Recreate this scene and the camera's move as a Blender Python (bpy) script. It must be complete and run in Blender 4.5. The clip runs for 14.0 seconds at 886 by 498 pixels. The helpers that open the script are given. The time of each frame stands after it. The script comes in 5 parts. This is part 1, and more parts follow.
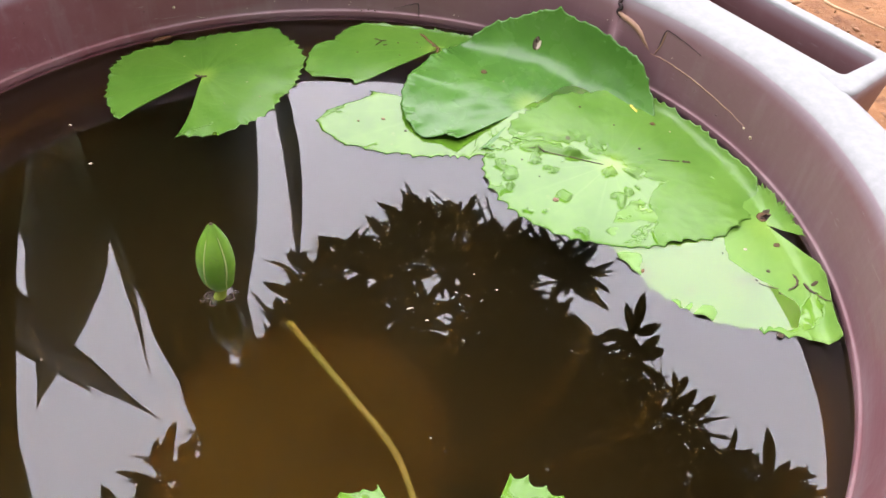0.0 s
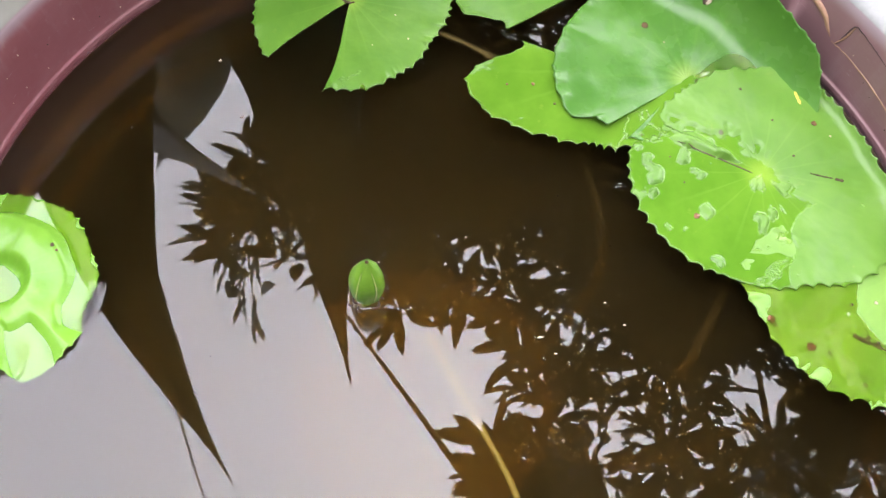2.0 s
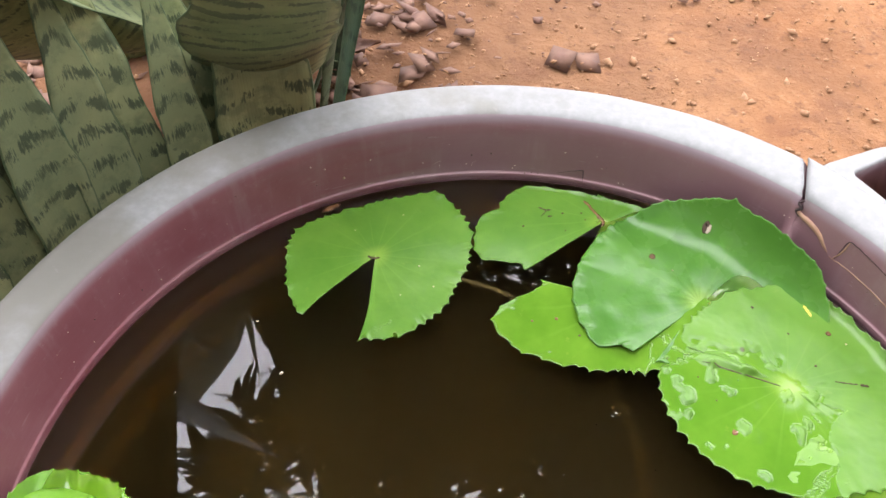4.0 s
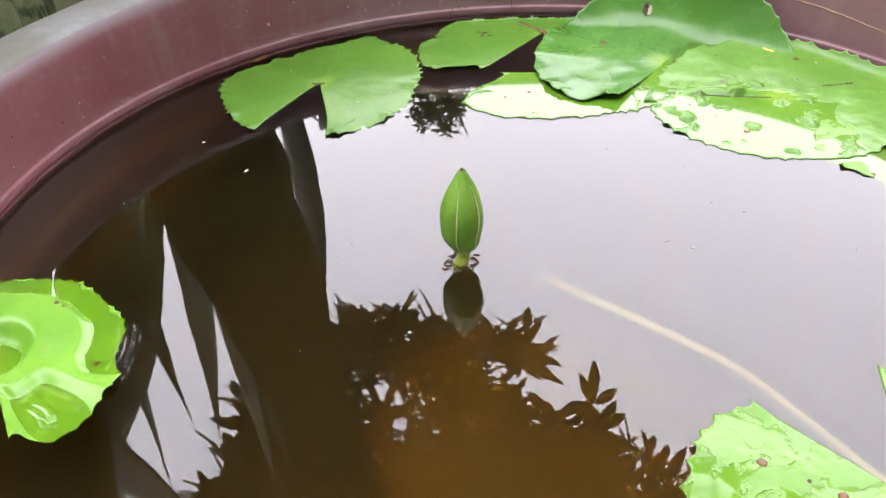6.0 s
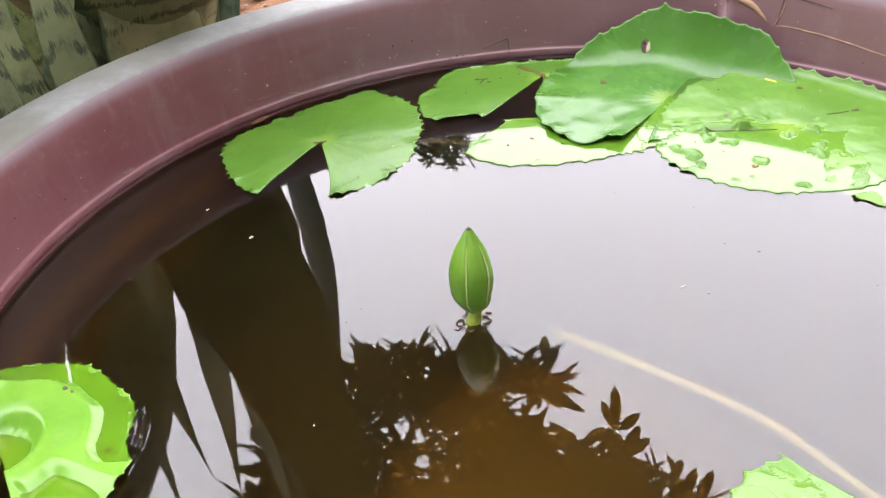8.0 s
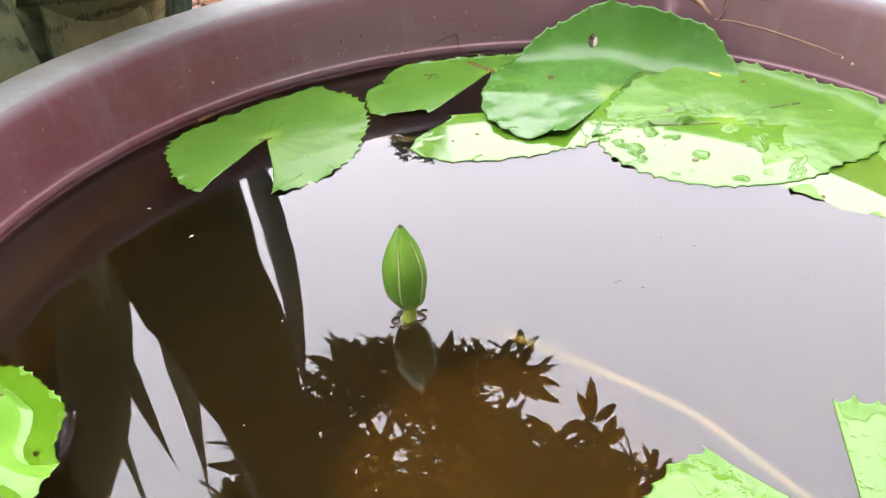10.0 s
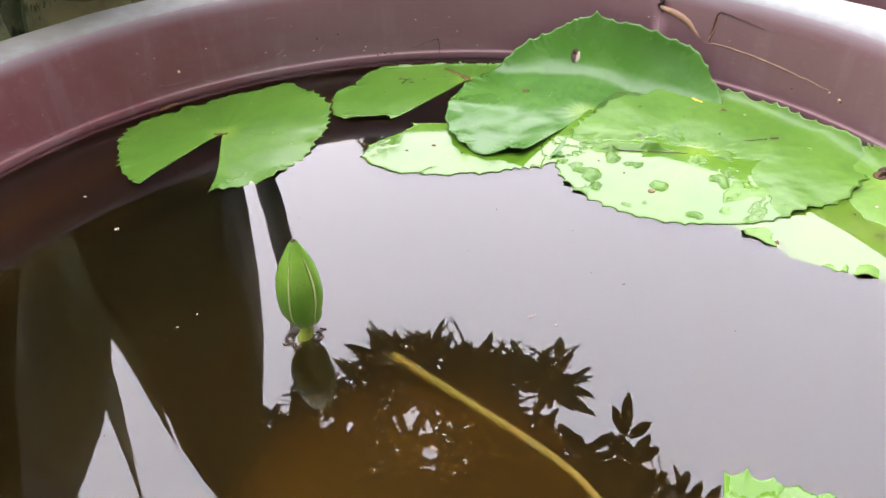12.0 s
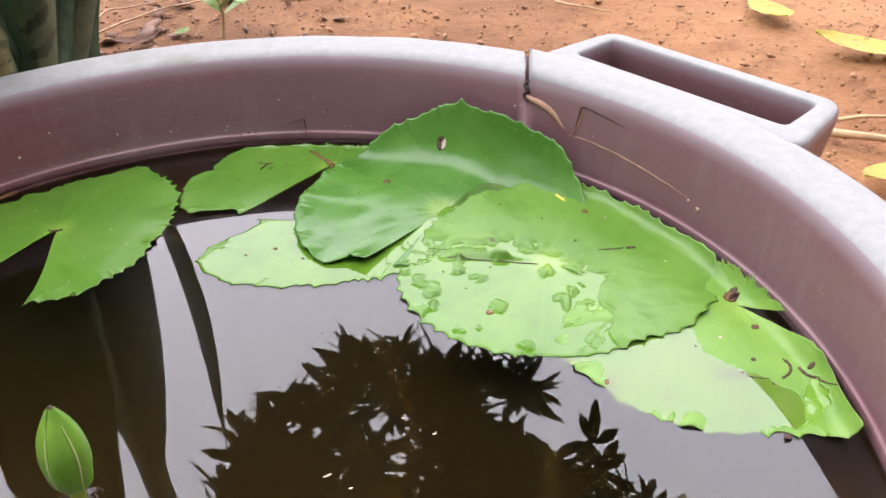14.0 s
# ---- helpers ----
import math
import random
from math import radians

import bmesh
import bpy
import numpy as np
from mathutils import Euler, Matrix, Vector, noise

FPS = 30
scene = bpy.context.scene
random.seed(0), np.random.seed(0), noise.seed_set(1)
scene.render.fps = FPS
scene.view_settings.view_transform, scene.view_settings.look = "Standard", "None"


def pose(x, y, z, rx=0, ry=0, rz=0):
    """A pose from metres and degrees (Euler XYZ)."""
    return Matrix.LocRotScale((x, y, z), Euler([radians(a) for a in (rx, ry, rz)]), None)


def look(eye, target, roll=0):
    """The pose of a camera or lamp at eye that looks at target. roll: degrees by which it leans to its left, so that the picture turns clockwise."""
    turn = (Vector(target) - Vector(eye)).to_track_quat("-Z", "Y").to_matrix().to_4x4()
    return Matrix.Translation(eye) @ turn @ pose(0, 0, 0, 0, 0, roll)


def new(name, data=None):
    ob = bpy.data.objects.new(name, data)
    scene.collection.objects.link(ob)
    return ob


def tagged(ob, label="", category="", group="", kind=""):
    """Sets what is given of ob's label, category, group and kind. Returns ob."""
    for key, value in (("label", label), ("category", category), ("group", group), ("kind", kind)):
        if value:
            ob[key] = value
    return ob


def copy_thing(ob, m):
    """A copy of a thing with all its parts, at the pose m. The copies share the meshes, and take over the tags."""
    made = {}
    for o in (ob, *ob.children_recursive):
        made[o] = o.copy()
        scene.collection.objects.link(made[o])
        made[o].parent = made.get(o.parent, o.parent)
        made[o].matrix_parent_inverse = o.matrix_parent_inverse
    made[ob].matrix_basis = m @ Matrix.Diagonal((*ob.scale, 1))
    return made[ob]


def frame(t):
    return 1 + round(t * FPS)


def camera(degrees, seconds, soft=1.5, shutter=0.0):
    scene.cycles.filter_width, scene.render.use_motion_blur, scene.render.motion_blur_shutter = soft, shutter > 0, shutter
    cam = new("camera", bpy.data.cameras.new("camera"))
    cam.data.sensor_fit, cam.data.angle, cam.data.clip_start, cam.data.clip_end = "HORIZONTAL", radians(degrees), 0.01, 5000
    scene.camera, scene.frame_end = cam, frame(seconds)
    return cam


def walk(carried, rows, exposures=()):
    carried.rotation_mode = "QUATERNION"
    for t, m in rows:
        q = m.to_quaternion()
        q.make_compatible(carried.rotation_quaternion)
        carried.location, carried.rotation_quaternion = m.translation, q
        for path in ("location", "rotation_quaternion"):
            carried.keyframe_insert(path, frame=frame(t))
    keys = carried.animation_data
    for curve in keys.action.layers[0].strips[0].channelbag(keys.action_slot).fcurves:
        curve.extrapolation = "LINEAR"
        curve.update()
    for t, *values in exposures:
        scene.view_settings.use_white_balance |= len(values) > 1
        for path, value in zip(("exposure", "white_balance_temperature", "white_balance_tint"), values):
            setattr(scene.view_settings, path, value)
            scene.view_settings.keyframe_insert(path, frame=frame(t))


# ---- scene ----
cam = camera(53.3, 14.0)
PATH = [
    (0, (0.028, 0.086, 0.495), (-0.028, 1.547, -0.87), 2.8),
    (0.5, (0.031, 0.14, 0.546), (-0.035, 1.385, -1.018), 1.1),
    (1, (0.013, 0.165, 0.567), (-0.043, 1.286, -1.088), 2.7),
    (1.5, (-0.017, 0.192, 0.601), (-0.036, 1.212, -1.119), 6.1),
    (2, (-0.029, 0.212, 0.612), (-0.152, 1.067, -1.192), 4.9),
    (2.5, (-0.018, 0.229, 0.648), (-0.214, 1.007, -1.184), 2.8),
    (3, (-0.006, 0.243, 0.685), (-0.289, 1.075, -1.112), -1.7),
    (3.2, (-0.009, 0.242, 0.688), (-0.296, 1.143, -1.075), -1.0),
    (5.3, (-0.128, 0.089, 0.445), (0.017, 1.756, -0.651), -1.5),
    (5.5, (-0.127, 0.082, 0.431), (0.014, 1.746, -0.669), -1.1),
    (6, (-0.127, 0.071, 0.41), (0.022, 1.686, -0.76), -2.1),
    (6.5, (-0.125, 0.064, 0.416), (0.014, 1.676, -0.759), -3.3),
    (7, (-0.125, 0.066, 0.415), (0.0, 1.68, -0.759), -3.6),
    (7.5, (-0.129, 0.079, 0.414), (-0.036, 1.735, -0.705), -4.7),
    (8, (-0.124, 0.083, 0.416), (0.007, 1.742, -0.693), -5.9),
    (8.5, (-0.122, 0.083, 0.414), (0.056, 1.744, -0.685), -5.9),
    (8.7, (-0.123, 0.082, 0.417), (0.075, 1.74, -0.685), -5.8),
    (10.8, (-0.082, 0.081, 0.411), (0.031, 1.727, -0.719), -5.2),
    (11, (-0.076, 0.082, 0.409), (0.007, 1.733, -0.717), -4.9),
    (11.5, (-0.065, 0.081, 0.407), (-0.029, 1.733, -0.72), -3.8),
    (12, (-0.041, 0.097, 0.408), (0.007, 1.752, -0.714), -3.4),
    (12.5, (-0.02, 0.108, 0.413), (0.059, 1.761, -0.711), -3.4),
    (13, (0.005, 0.121, 0.417), (0.11, 1.776, -0.702), -3.0),
    (13.5, (0.022, 0.132, 0.428), (0.114, 1.786, -0.693), -3.0),
    (14, (0.037, 0.148, 0.44), (0.126, 1.794, -0.694), -2.3),
]
EXPOSURE = [(0.0, 2.77, 6550, 23), (1.5, 3.0, 6550, 20), (2.5, 3.02, 6550, 20), (3.0, 2.86, 6550, 20), (5.5, 2.97, 6550, 20), (7.5, 3.06, 6600, 20), (11.0, 2.97, 6550, 22), (14.0, 2.66, 6550, 23)]
walk(cam, [(t, look(eye, target, roll)) for t, eye, target, roll in PATH], EXPOSURE)

# ---------------------------------------------------------------- world, sun
WATER = 0.18                       # height of the water's surface over the soil
CX, CY = -0.0485, 0.3974           # the tub's axis

world = bpy.data.worlds.new("overcast_sky")
scene.world = world
world.use_nodes = True
wn, wl = world.node_tree.nodes, world.node_tree.links
wn.clear()
sky = wn.new("ShaderNodeTexSky")
sky.sky_type = "NISHITA"
sky.sun_disc = False
sky.sun_elevation, sky.sun_rotation = radians(78), radians(18)
sky.air_density, sky.dust_density, sky.ozone_density = 1.0, 0.2, 1.0
grey = wn.new("ShaderNodeHueSaturation")
grey.inputs["Saturation"].default_value = 0.22
back = wn.new("ShaderNodeBackground")
back.inputs["Strength"].default_value = 0.15
wout = wn.new("ShaderNodeOutputWorld")
# an overcast sky is several times as bright overhead as at the horizon
place = wn.new("ShaderNodeTexCoord")
height = wn.new("ShaderNodeSeparateXYZ")
overcast = wn.new("ShaderNodeMath")
overcast.operation = "MULTIPLY_ADD"
overcast.inputs[1].default_value, overcast.inputs[2].default_value = 1.38, 0.06
veil = wn.new("ShaderNodeVectorMath")
veil.operation = "SCALE"
wl.new(place.outputs["Generated"], height.inputs[0])
wl.new(height.outputs[2], overcast.inputs[0])
wl.new(sky.outputs[0], grey.inputs["Color"])
wl.new(grey.outputs[0], veil.inputs[0])
wl.new(overcast.outputs[0], veil.inputs["Scale"])
wl.new(veil.outputs[0], back.inputs["Color"])
wl.new(back.outputs[0], wout.inputs["Surface"])

sun_data = bpy.data.lights.new("sun", "SUN")
sun_data.energy, sun_data.angle, sun_data.color = 1.3, radians(115), (1.0, 0.98, 0.96)
sun = new("sun", sun_data)
sun.matrix_world = look((0.75, 2.7, 5.9), (0, 0.4, 0.2))


# ---------------------------------------------------------------- materials
class Nodes:
    """A small writer for node materials."""

    def __init__(self, name):
        self.mat = bpy.data.materials.new(name)
        self.mat.use_nodes = True
        self.tree = self.mat.node_tree
        self.tree.nodes.clear()
        self.out = self.add("ShaderNodeOutputMaterial")

    def add(self, kind, **values):
        node = self.tree.nodes.new(kind)
        for key, value in values.items():
            node.inputs[key.replace("_", " ")].default_value = value
        return node

    def link(self, a, b):
        self.tree.links.new(a, b)

    def coords(self, what="Object"):
        return self.add("ShaderNodeTexCoord").outputs[what]

    def scaled(self, vector, scale, move=(0, 0, 0)):
        m = self.add("ShaderNodeMapping")
        m.inputs["Scale"].default_value = scale
        m.inputs["Location"].default_value = move
        self.link(vector, m.inputs["Vector"])
        return m.outputs[0]

    def noise(self, vector, scale, detail=4.0, rough=0.55, twist=0.0):
        n = self.add("ShaderNodeTexNoise", Scale=scale, Detail=detail, Roughness=rough, Distortion=twist)
        self.link(vector, n.inputs["Vector"])
        return n.outputs["Fac"]

    def ramp(self, value, stops):
        r = self.add("ShaderNodeValToRGB")
        e = r.color_ramp.elements
        while len(e) < len(stops):
            e.new(0.5)
        for one, (at, colour) in zip(e, stops):
            one.position = at
            one.color = (*colour, 1) if isinstance(colour, tuple) else (colour, colour, colour, 1)
        self.link(value, r.inputs[0])
        return r.outputs[0]

    def mix(self, fac, a, b, blend="MIX"):
        m = self.add("ShaderNodeMix")
        m.data_type, m.blend_type = "RGBA", blend
        for slot, value in ((0, fac), (6, a), (7, b)):
            if isinstance(value, tuple):
                m.inputs[slot].default_value = (*value, 1)
            elif isinstance(value, (int, float)):
                m.inputs[slot].default_value = value
            else:
                self.link(value, m.inputs[slot])
        return m.outputs[2]

    def math(self, op, a, b=0.0, c=0.0):
        m = self.add("ShaderNodeMath")
        m.operation = op
        for slot, value in enumerate((a, b, c)):
            if isinstance(value, (int, float)):
                m.inputs[slot].default_value = value
            else:
                self.link(value, m.inputs[slot])
        return m.outputs[0]

    def step(self, value, lo, hi):
        m = self.add("ShaderNodeMapRange")
        m.interpolation_type = "SMOOTHSTEP"
        m.inputs[1].default_value, m.inputs[2].default_value = lo, hi
        self.link(value, m.inputs[0])
        return m.outputs[0]

    def axes(self, vector):
        s = self.add("ShaderNodeSeparateXYZ")
        self.link(vector, s.inputs[0])
        return s.outputs

    def bump(self, height, strength, distance, normal=None):
        b = self.add("ShaderNodeBump", Strength=strength, Distance=distance)
        self.link(height, b.inputs["Height"])
        if normal is not None:
            self.link(normal, b.inputs["Normal"])
        return b.outputs[0]

    def surface(self, colour, rough=0.5, normal=None, **values):
        p = self.add("ShaderNodeBsdfPrincipled")
        for key, value in values.items():
            p.inputs[key.replace("_", " ")].default_value = value
        for slot, value in (("Base Color", colour), ("Roughness", rough)):
            if isinstance(value, tuple):
                p.inputs[slot].default_value = (*value, 1)
            elif isinstance(value, (int, float)):
                p.inputs[slot].default_value = value
            else:
                self.link(value, p.inputs[slot])
        if normal is not None:
            self.link(normal, p.inputs["Normal"])
        self.link(p.outputs[0], self.out.inputs["Surface"])
        return p


LEDGES = (0.146, 0.109)            # heights of the ledges in the submerged wall


def tub_plastic():
    """Maroon plastic, bleached chalky grey on the rim with shade painted on its left, brown with algae under the water
    and painted darker with depth.
    """
    n = Nodes("weathered_maroon_plastic")
    ob = n.coords()
    x, y, z = n.axes(ob)
    r = n.math("SQRT", n.math("ADD", n.math("MULTIPLY", x, x), n.math("MULTIPLY", y, y)))
    fine, broad = n.noise(ob, 160, 5, 0.65), n.noise(ob, 11, 4, 0.6)
    maroon = n.mix(n.step(broad, 0.3, 0.75), (0.160, 0.050, 0.056), (0.198, 0.083, 0.088))
    maroon = n.mix(n.math("MULTIPLY", n.step(fine, 0.55, 0.8), 0.4), maroon, (0.24, 0.16, 0.155))
    # dull grey film in smears along the wall, weighted to paint right and back lighter
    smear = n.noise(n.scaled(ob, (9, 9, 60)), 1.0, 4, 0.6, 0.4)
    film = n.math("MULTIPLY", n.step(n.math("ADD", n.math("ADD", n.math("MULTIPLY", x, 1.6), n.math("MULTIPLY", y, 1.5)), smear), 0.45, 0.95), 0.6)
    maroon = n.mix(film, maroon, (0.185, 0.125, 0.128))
    runs = n.step(n.noise(n.scaled(ob, (75, 75, 8)), 1.0, 4, 0.6, 0.3), 0.52, 0.74)
    maroon = n.mix(n.math("MULTIPLY", n.math("MULTIPLY", runs, n.step(broad, 0.3, 0.6)), 0.4), maroon, (0.24, 0.175, 0.175))
    lime = n.math("MULTIPLY", n.math("SUBTRACT", 1.0, n.step(z, WATER + 0.003, WATER + 0.02)), n.step(smear, 0.42, 0.66))
    maroon = n.mix(n.math("MULTIPLY", lime, 0.25), maroon, (0.32, 0.27, 0.25))
    bleach = n.math("MULTIPLY", n.step(n.math("ADD", z, n.math("MULTIPLY", broad, 0.0016)), 0.2348, 0.2364), n.step(n.math("ADD", r, n.math("MULTIPLY", fine, 0.0010)), 0.2656, 0.2672))
    pale = n.mix(n.step(fine, 0.35, 0.7), (0.215, 0.226, 0.218), (0.248, 0.258, 0.25))
    # ragged olive-grey on the left rim: shade of the snake plants painted in
    pale = n.mix(n.math("MULTIPLY", n.step(n.math("SUBTRACT", n.noise(ob, 16, 5, 0.6), n.math("MULTIPLY", x, 0.9)), 0.5, 0.8), 0.9), pale, (0.16, 0.16, 0.132))
    colour = n.mix(bleach, maroon, pale)
    worn = n.math("MULTIPLY", n.step(n.math("ADD", z, n.math("MULTIPLY", broad, 0.003)), 0.2285, 0.2358), n.math("SUBTRACT", 1.0, bleach))
    colour = n.mix(n.math("MULTIPLY", worn, 0.8), colour, (0.25, 0.205, 0.22))
    scuff = n.step(n.noise(n.scaled(ob, (40, 40, 260)), 1.0, 5, 0.7, 0.6), 0.63, 0.74)
    colour = n.mix(n.math("MULTIPLY", scuff, 0.3), colour, (0.36, 0.32, 0.31))
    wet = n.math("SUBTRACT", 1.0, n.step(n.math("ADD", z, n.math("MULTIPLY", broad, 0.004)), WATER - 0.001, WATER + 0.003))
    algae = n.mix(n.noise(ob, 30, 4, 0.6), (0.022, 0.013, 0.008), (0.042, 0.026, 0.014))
    # wall painted darker with depth, as murky water dims it
    silt_murk = n.step(z, 0.05, WATER - 0.02)
    algae = n.mix(silt_murk, (0.012, 0.009, 0.005), algae)
    # silt that has settled on the two ledges of the submerged wall
    for level in LEDGES:
        lying = n.math("SUBTRACT", 1.0, n.step(n.math("ABSOLUTE", n.math("SUBTRACT", n.math("ADD", z, n.math("MULTIPLY", broad, 0.006)), level + 0.0045)), 0.001, 0.0075))
        algae = n.mix(n.math("MULTIPLY", lying, 0.75), algae, (0.125, 0.074, 0.026))
    colour = n.mix(wet, colour, algae)
    scratch = n.noise(n.scaled(ob, (30, 30, 190)), 1.0, 3, 0.7)
    relief = n.bump(scratch, 0.25, 0.0008, n.bump(n.noise(ob, 45, 3), 0.2, 0.002))
    rough = n.math("ADD", 0.42, n.math("MULTIPLY", bleach, 0.2))
    n.surface(colour, rough, relief, Specular_IOR_Level=0.3)
    return n.mat


RIPPLES = [  # middle x, y, first and last radius, way and half-width in degrees (0 along x), wave length, height
    (-0.280, 0.343, 0.0475, 0.0575, -14, 30, 0.0031, 0.00022), (-0.262, 0.302, 0.010, 0.020, 20, 60, 0.0035, 0.00016), (-0.030, 0.535, 0.020, 0.034, 222, 42, 0.0037, 0.00018), (-0.091, 0.3777, 0.003, 0.0082, 0, 400, 0.0030, 0.00020),
]


def pond_water():
    """Tea-brown water: a mirror by Fresnel over tinted clear water, with small ripples where leaf tips stir it."""
    n = Nodes("pond_water")
    x, y, _ = n.axes(n.coords())
    swell = 0.0
    for cx, cy, r0, r1, way, half, length, high in RIPPLES:
        dx, dy = n.math("SUBTRACT", x, cx), n.math("SUBTRACT", y, cy)
        d = n.math("SQRT", n.math("ADD", n.math("MULTIPLY", dx, dx), n.math("MULTIPLY", dy, dy)))
        band = n.math("MULTIPLY", n.step(d, r0 - 0.001, r0 + 0.001), n.math("SUBTRACT", 1.0, n.step(d, 0.6 * r0 + 0.4 * r1, r1)))
        if half < 180:
            a = radians(way)
            ahead = n.math("DIVIDE", n.math("ADD", n.math("MULTIPLY", dx, math.cos(a)), n.math("MULTIPLY", dy, math.sin(a))), n.math("MAXIMUM", d, 0.001))
            band = n.math("MULTIPLY", band, n.step(ahead, math.cos(radians(half)), math.cos(radians(half * 0.6))))
        wave = n.math("MULTIPLY", n.math("SINE", n.math("MULTIPLY", d, 2 * math.pi / length)), high)
        swell = n.math("ADD", swell, n.math("MULTIPLY", wave, band))
    normal = n.bump(swell, 1.0, 1.0)
    fresnel = n.add("ShaderNodeFresnel", IOR=WATER_IOR)
    clear = n.add("ShaderNodeBsdfRefraction", Color=(0.78, 0.75, 0.55, 1), Roughness=0.6, IOR=1.12)
    mirror = n.add("ShaderNodeBsdfGlossy", Color=(1, 1, 1, 1), Roughness=0.0)
    n.link(normal, mirror.inputs["Normal"])
    both = n.add("ShaderNodeMixShader")
    n.link(fresnel.outputs[0], both.inputs[0])
    n.link(clear.outputs[0], both.inputs[1])
    n.link(mirror.outputs[0], both.inputs[2])
    n.link(both.outputs[0], n.out.inputs["Surface"])
    return n.mat


WATER_IOR = 1.5


def murk():
    """Silty water: takes most of the blue and green away, and scatters a little brown."""
    n = Nodes("silty_water")
    ob = n.coords()
    clear = n.add("ShaderNodeBsdfTransparent", Color=(0.89, 0.79, 0.61, 1))
    silt_murk = n.add("ShaderNodeBsdfDiffuse", Color=(0.04, 0.031, 0.017, 1))
    both = n.add("ShaderNodeMixShader")
    n.link(n.math("MULTIPLY", n.noise(ob, 9, 3, 0.6), 0.2), both.inputs[0])
    n.link(clear.outputs[0], both.inputs[1])
    n.link(silt_murk.outputs[0], both.inputs[2])
    n.link(both.outputs[0], n.out.inputs["Surface"])
    return n.mat


def pad_green(name, deep, light, old=0.0, dry=0.5, wet_from=0.5, dullness=0.25, brimful=0.0):
    """A lily pad: veined from its middle, yellowing and spotted; a dull waxy bloom where it is dry, clear and mirror-smooth under a film of water,
    which stands where the blade lies lower than brimful.
    UV: turn, distance from the middle. The object's z is the height over the pond."""
    n = Nodes(name)
    ob, uv = n.coords(), n.coords("UV")
    _, _, z = n.axes(ob)
    u, v, _ = n.axes(uv)
    colour = n.mix(n.step(n.noise(ob, 22, 5, 0.6), 0.3, 0.72), deep, light)
    wave = n.math("SINE", n.math("ADD", n.math("MULTIPLY", u, 2 * math.pi * 17), n.math("MULTIPLY", n.noise(ob, 30, 2), 2.0)))
    vein = n.math("MULTIPLY", n.step(wave, 0.86, 1.0), n.math("SUBTRACT", 1.0, n.step(v, 0.25, 0.95)))
    colour = n.mix(n.math("MULTIPLY", vein, 0.10), colour, (0.2, 0.36, 0.07))
    eye = n.math("SUBTRACT", 1.0, n.step(v, 0.02, 0.2))
    colour = n.mix(n.math("MULTIPLY", eye, 0.45), colour, (0.24, 0.38, 0.05))
    colour = n.mix(n.math("MULTIPLY", n.step(n.noise(ob, 70, 4, 0.7), 0.62, 0.78), 0.3 + 0.3 * old), colour, (0.2, 0.27, 0.05))
    cells = n.add("ShaderNodeTexVoronoi", Scale=55.0)
    n.link(ob, cells.inputs["Vector"])
    spots = n.math("MULTIPLY", n.math("SUBTRACT", 1.0, n.step(cells.outputs["Distance"], 0.07, 0.13)), n.step(n.noise(ob, 35, 2), 0.66 - 0.16 * old, 0.7 - 0.16 * old))
    colour = n.mix(spots, colour, (0.055, 0.035, 0.015))
    ragged = n.math("ADD", n.noise(ob, 12, 4, 0.6, 0.6), n.math("MULTIPLY", n.math("SUBTRACT", n.noise(ob, 150, 3, 0.7), 0.5), 0.09))
    film = n.step(ragged, wet_from, wet_from + 0.008)
    wet = n.math("MAXIMUM", film, n.math("SUBTRACT", 1.0, n.step(n.math("ADD", z, n.math("MULTIPLY", n.math("SUBTRACT", n.noise(ob, 150, 3, 0.7), 0.5), 0.0006)), brimful - 0.00006, brimful + 0.00006)))
    chalk = n.mix(n.noise(ob, 90, 3), (0.10, 0.225, 0.05), (0.15, 0.285, 0.08))
    dull = n.math("SUBTRACT", 1.0, wet)
    colour = n.mix(n.math("MULTIPLY", dull, dry), colour, chalk)
    brim = n.math("SUBTRACT", 1.0, n.step(n.math("ABSOLUTE", n.math("SUBTRACT", ragged, wet_from)), 0.0, 0.012))
    grain = n.noise(ob, 420, 2, 0.6)
    crease = n.noise(ob, 38, 3)
    # the bloom's relief lies under the film, whose own surface is smooth with a raised brim
    relief = n.bump(n.math("MULTIPLY", grain, dull), 0.14, 0.0004, n.bump(n.math("MULTIPLY", wave, dull), 0.05, 0.0006, n.bump(n.math("MULTIPLY", crease, dull), 0.3, 0.002, n.bump(brim, 0.35, 0.0007))))
    rough = n.math("ADD", 0.05, n.math("MULTIPLY", dull, n.math("ADD", dullness, n.math("MULTIPLY", n.noise(ob, 45, 3), 0.14))))
    n.surface(colour, rough, relief, Specular_IOR_Level=0.36)
    return n.mat


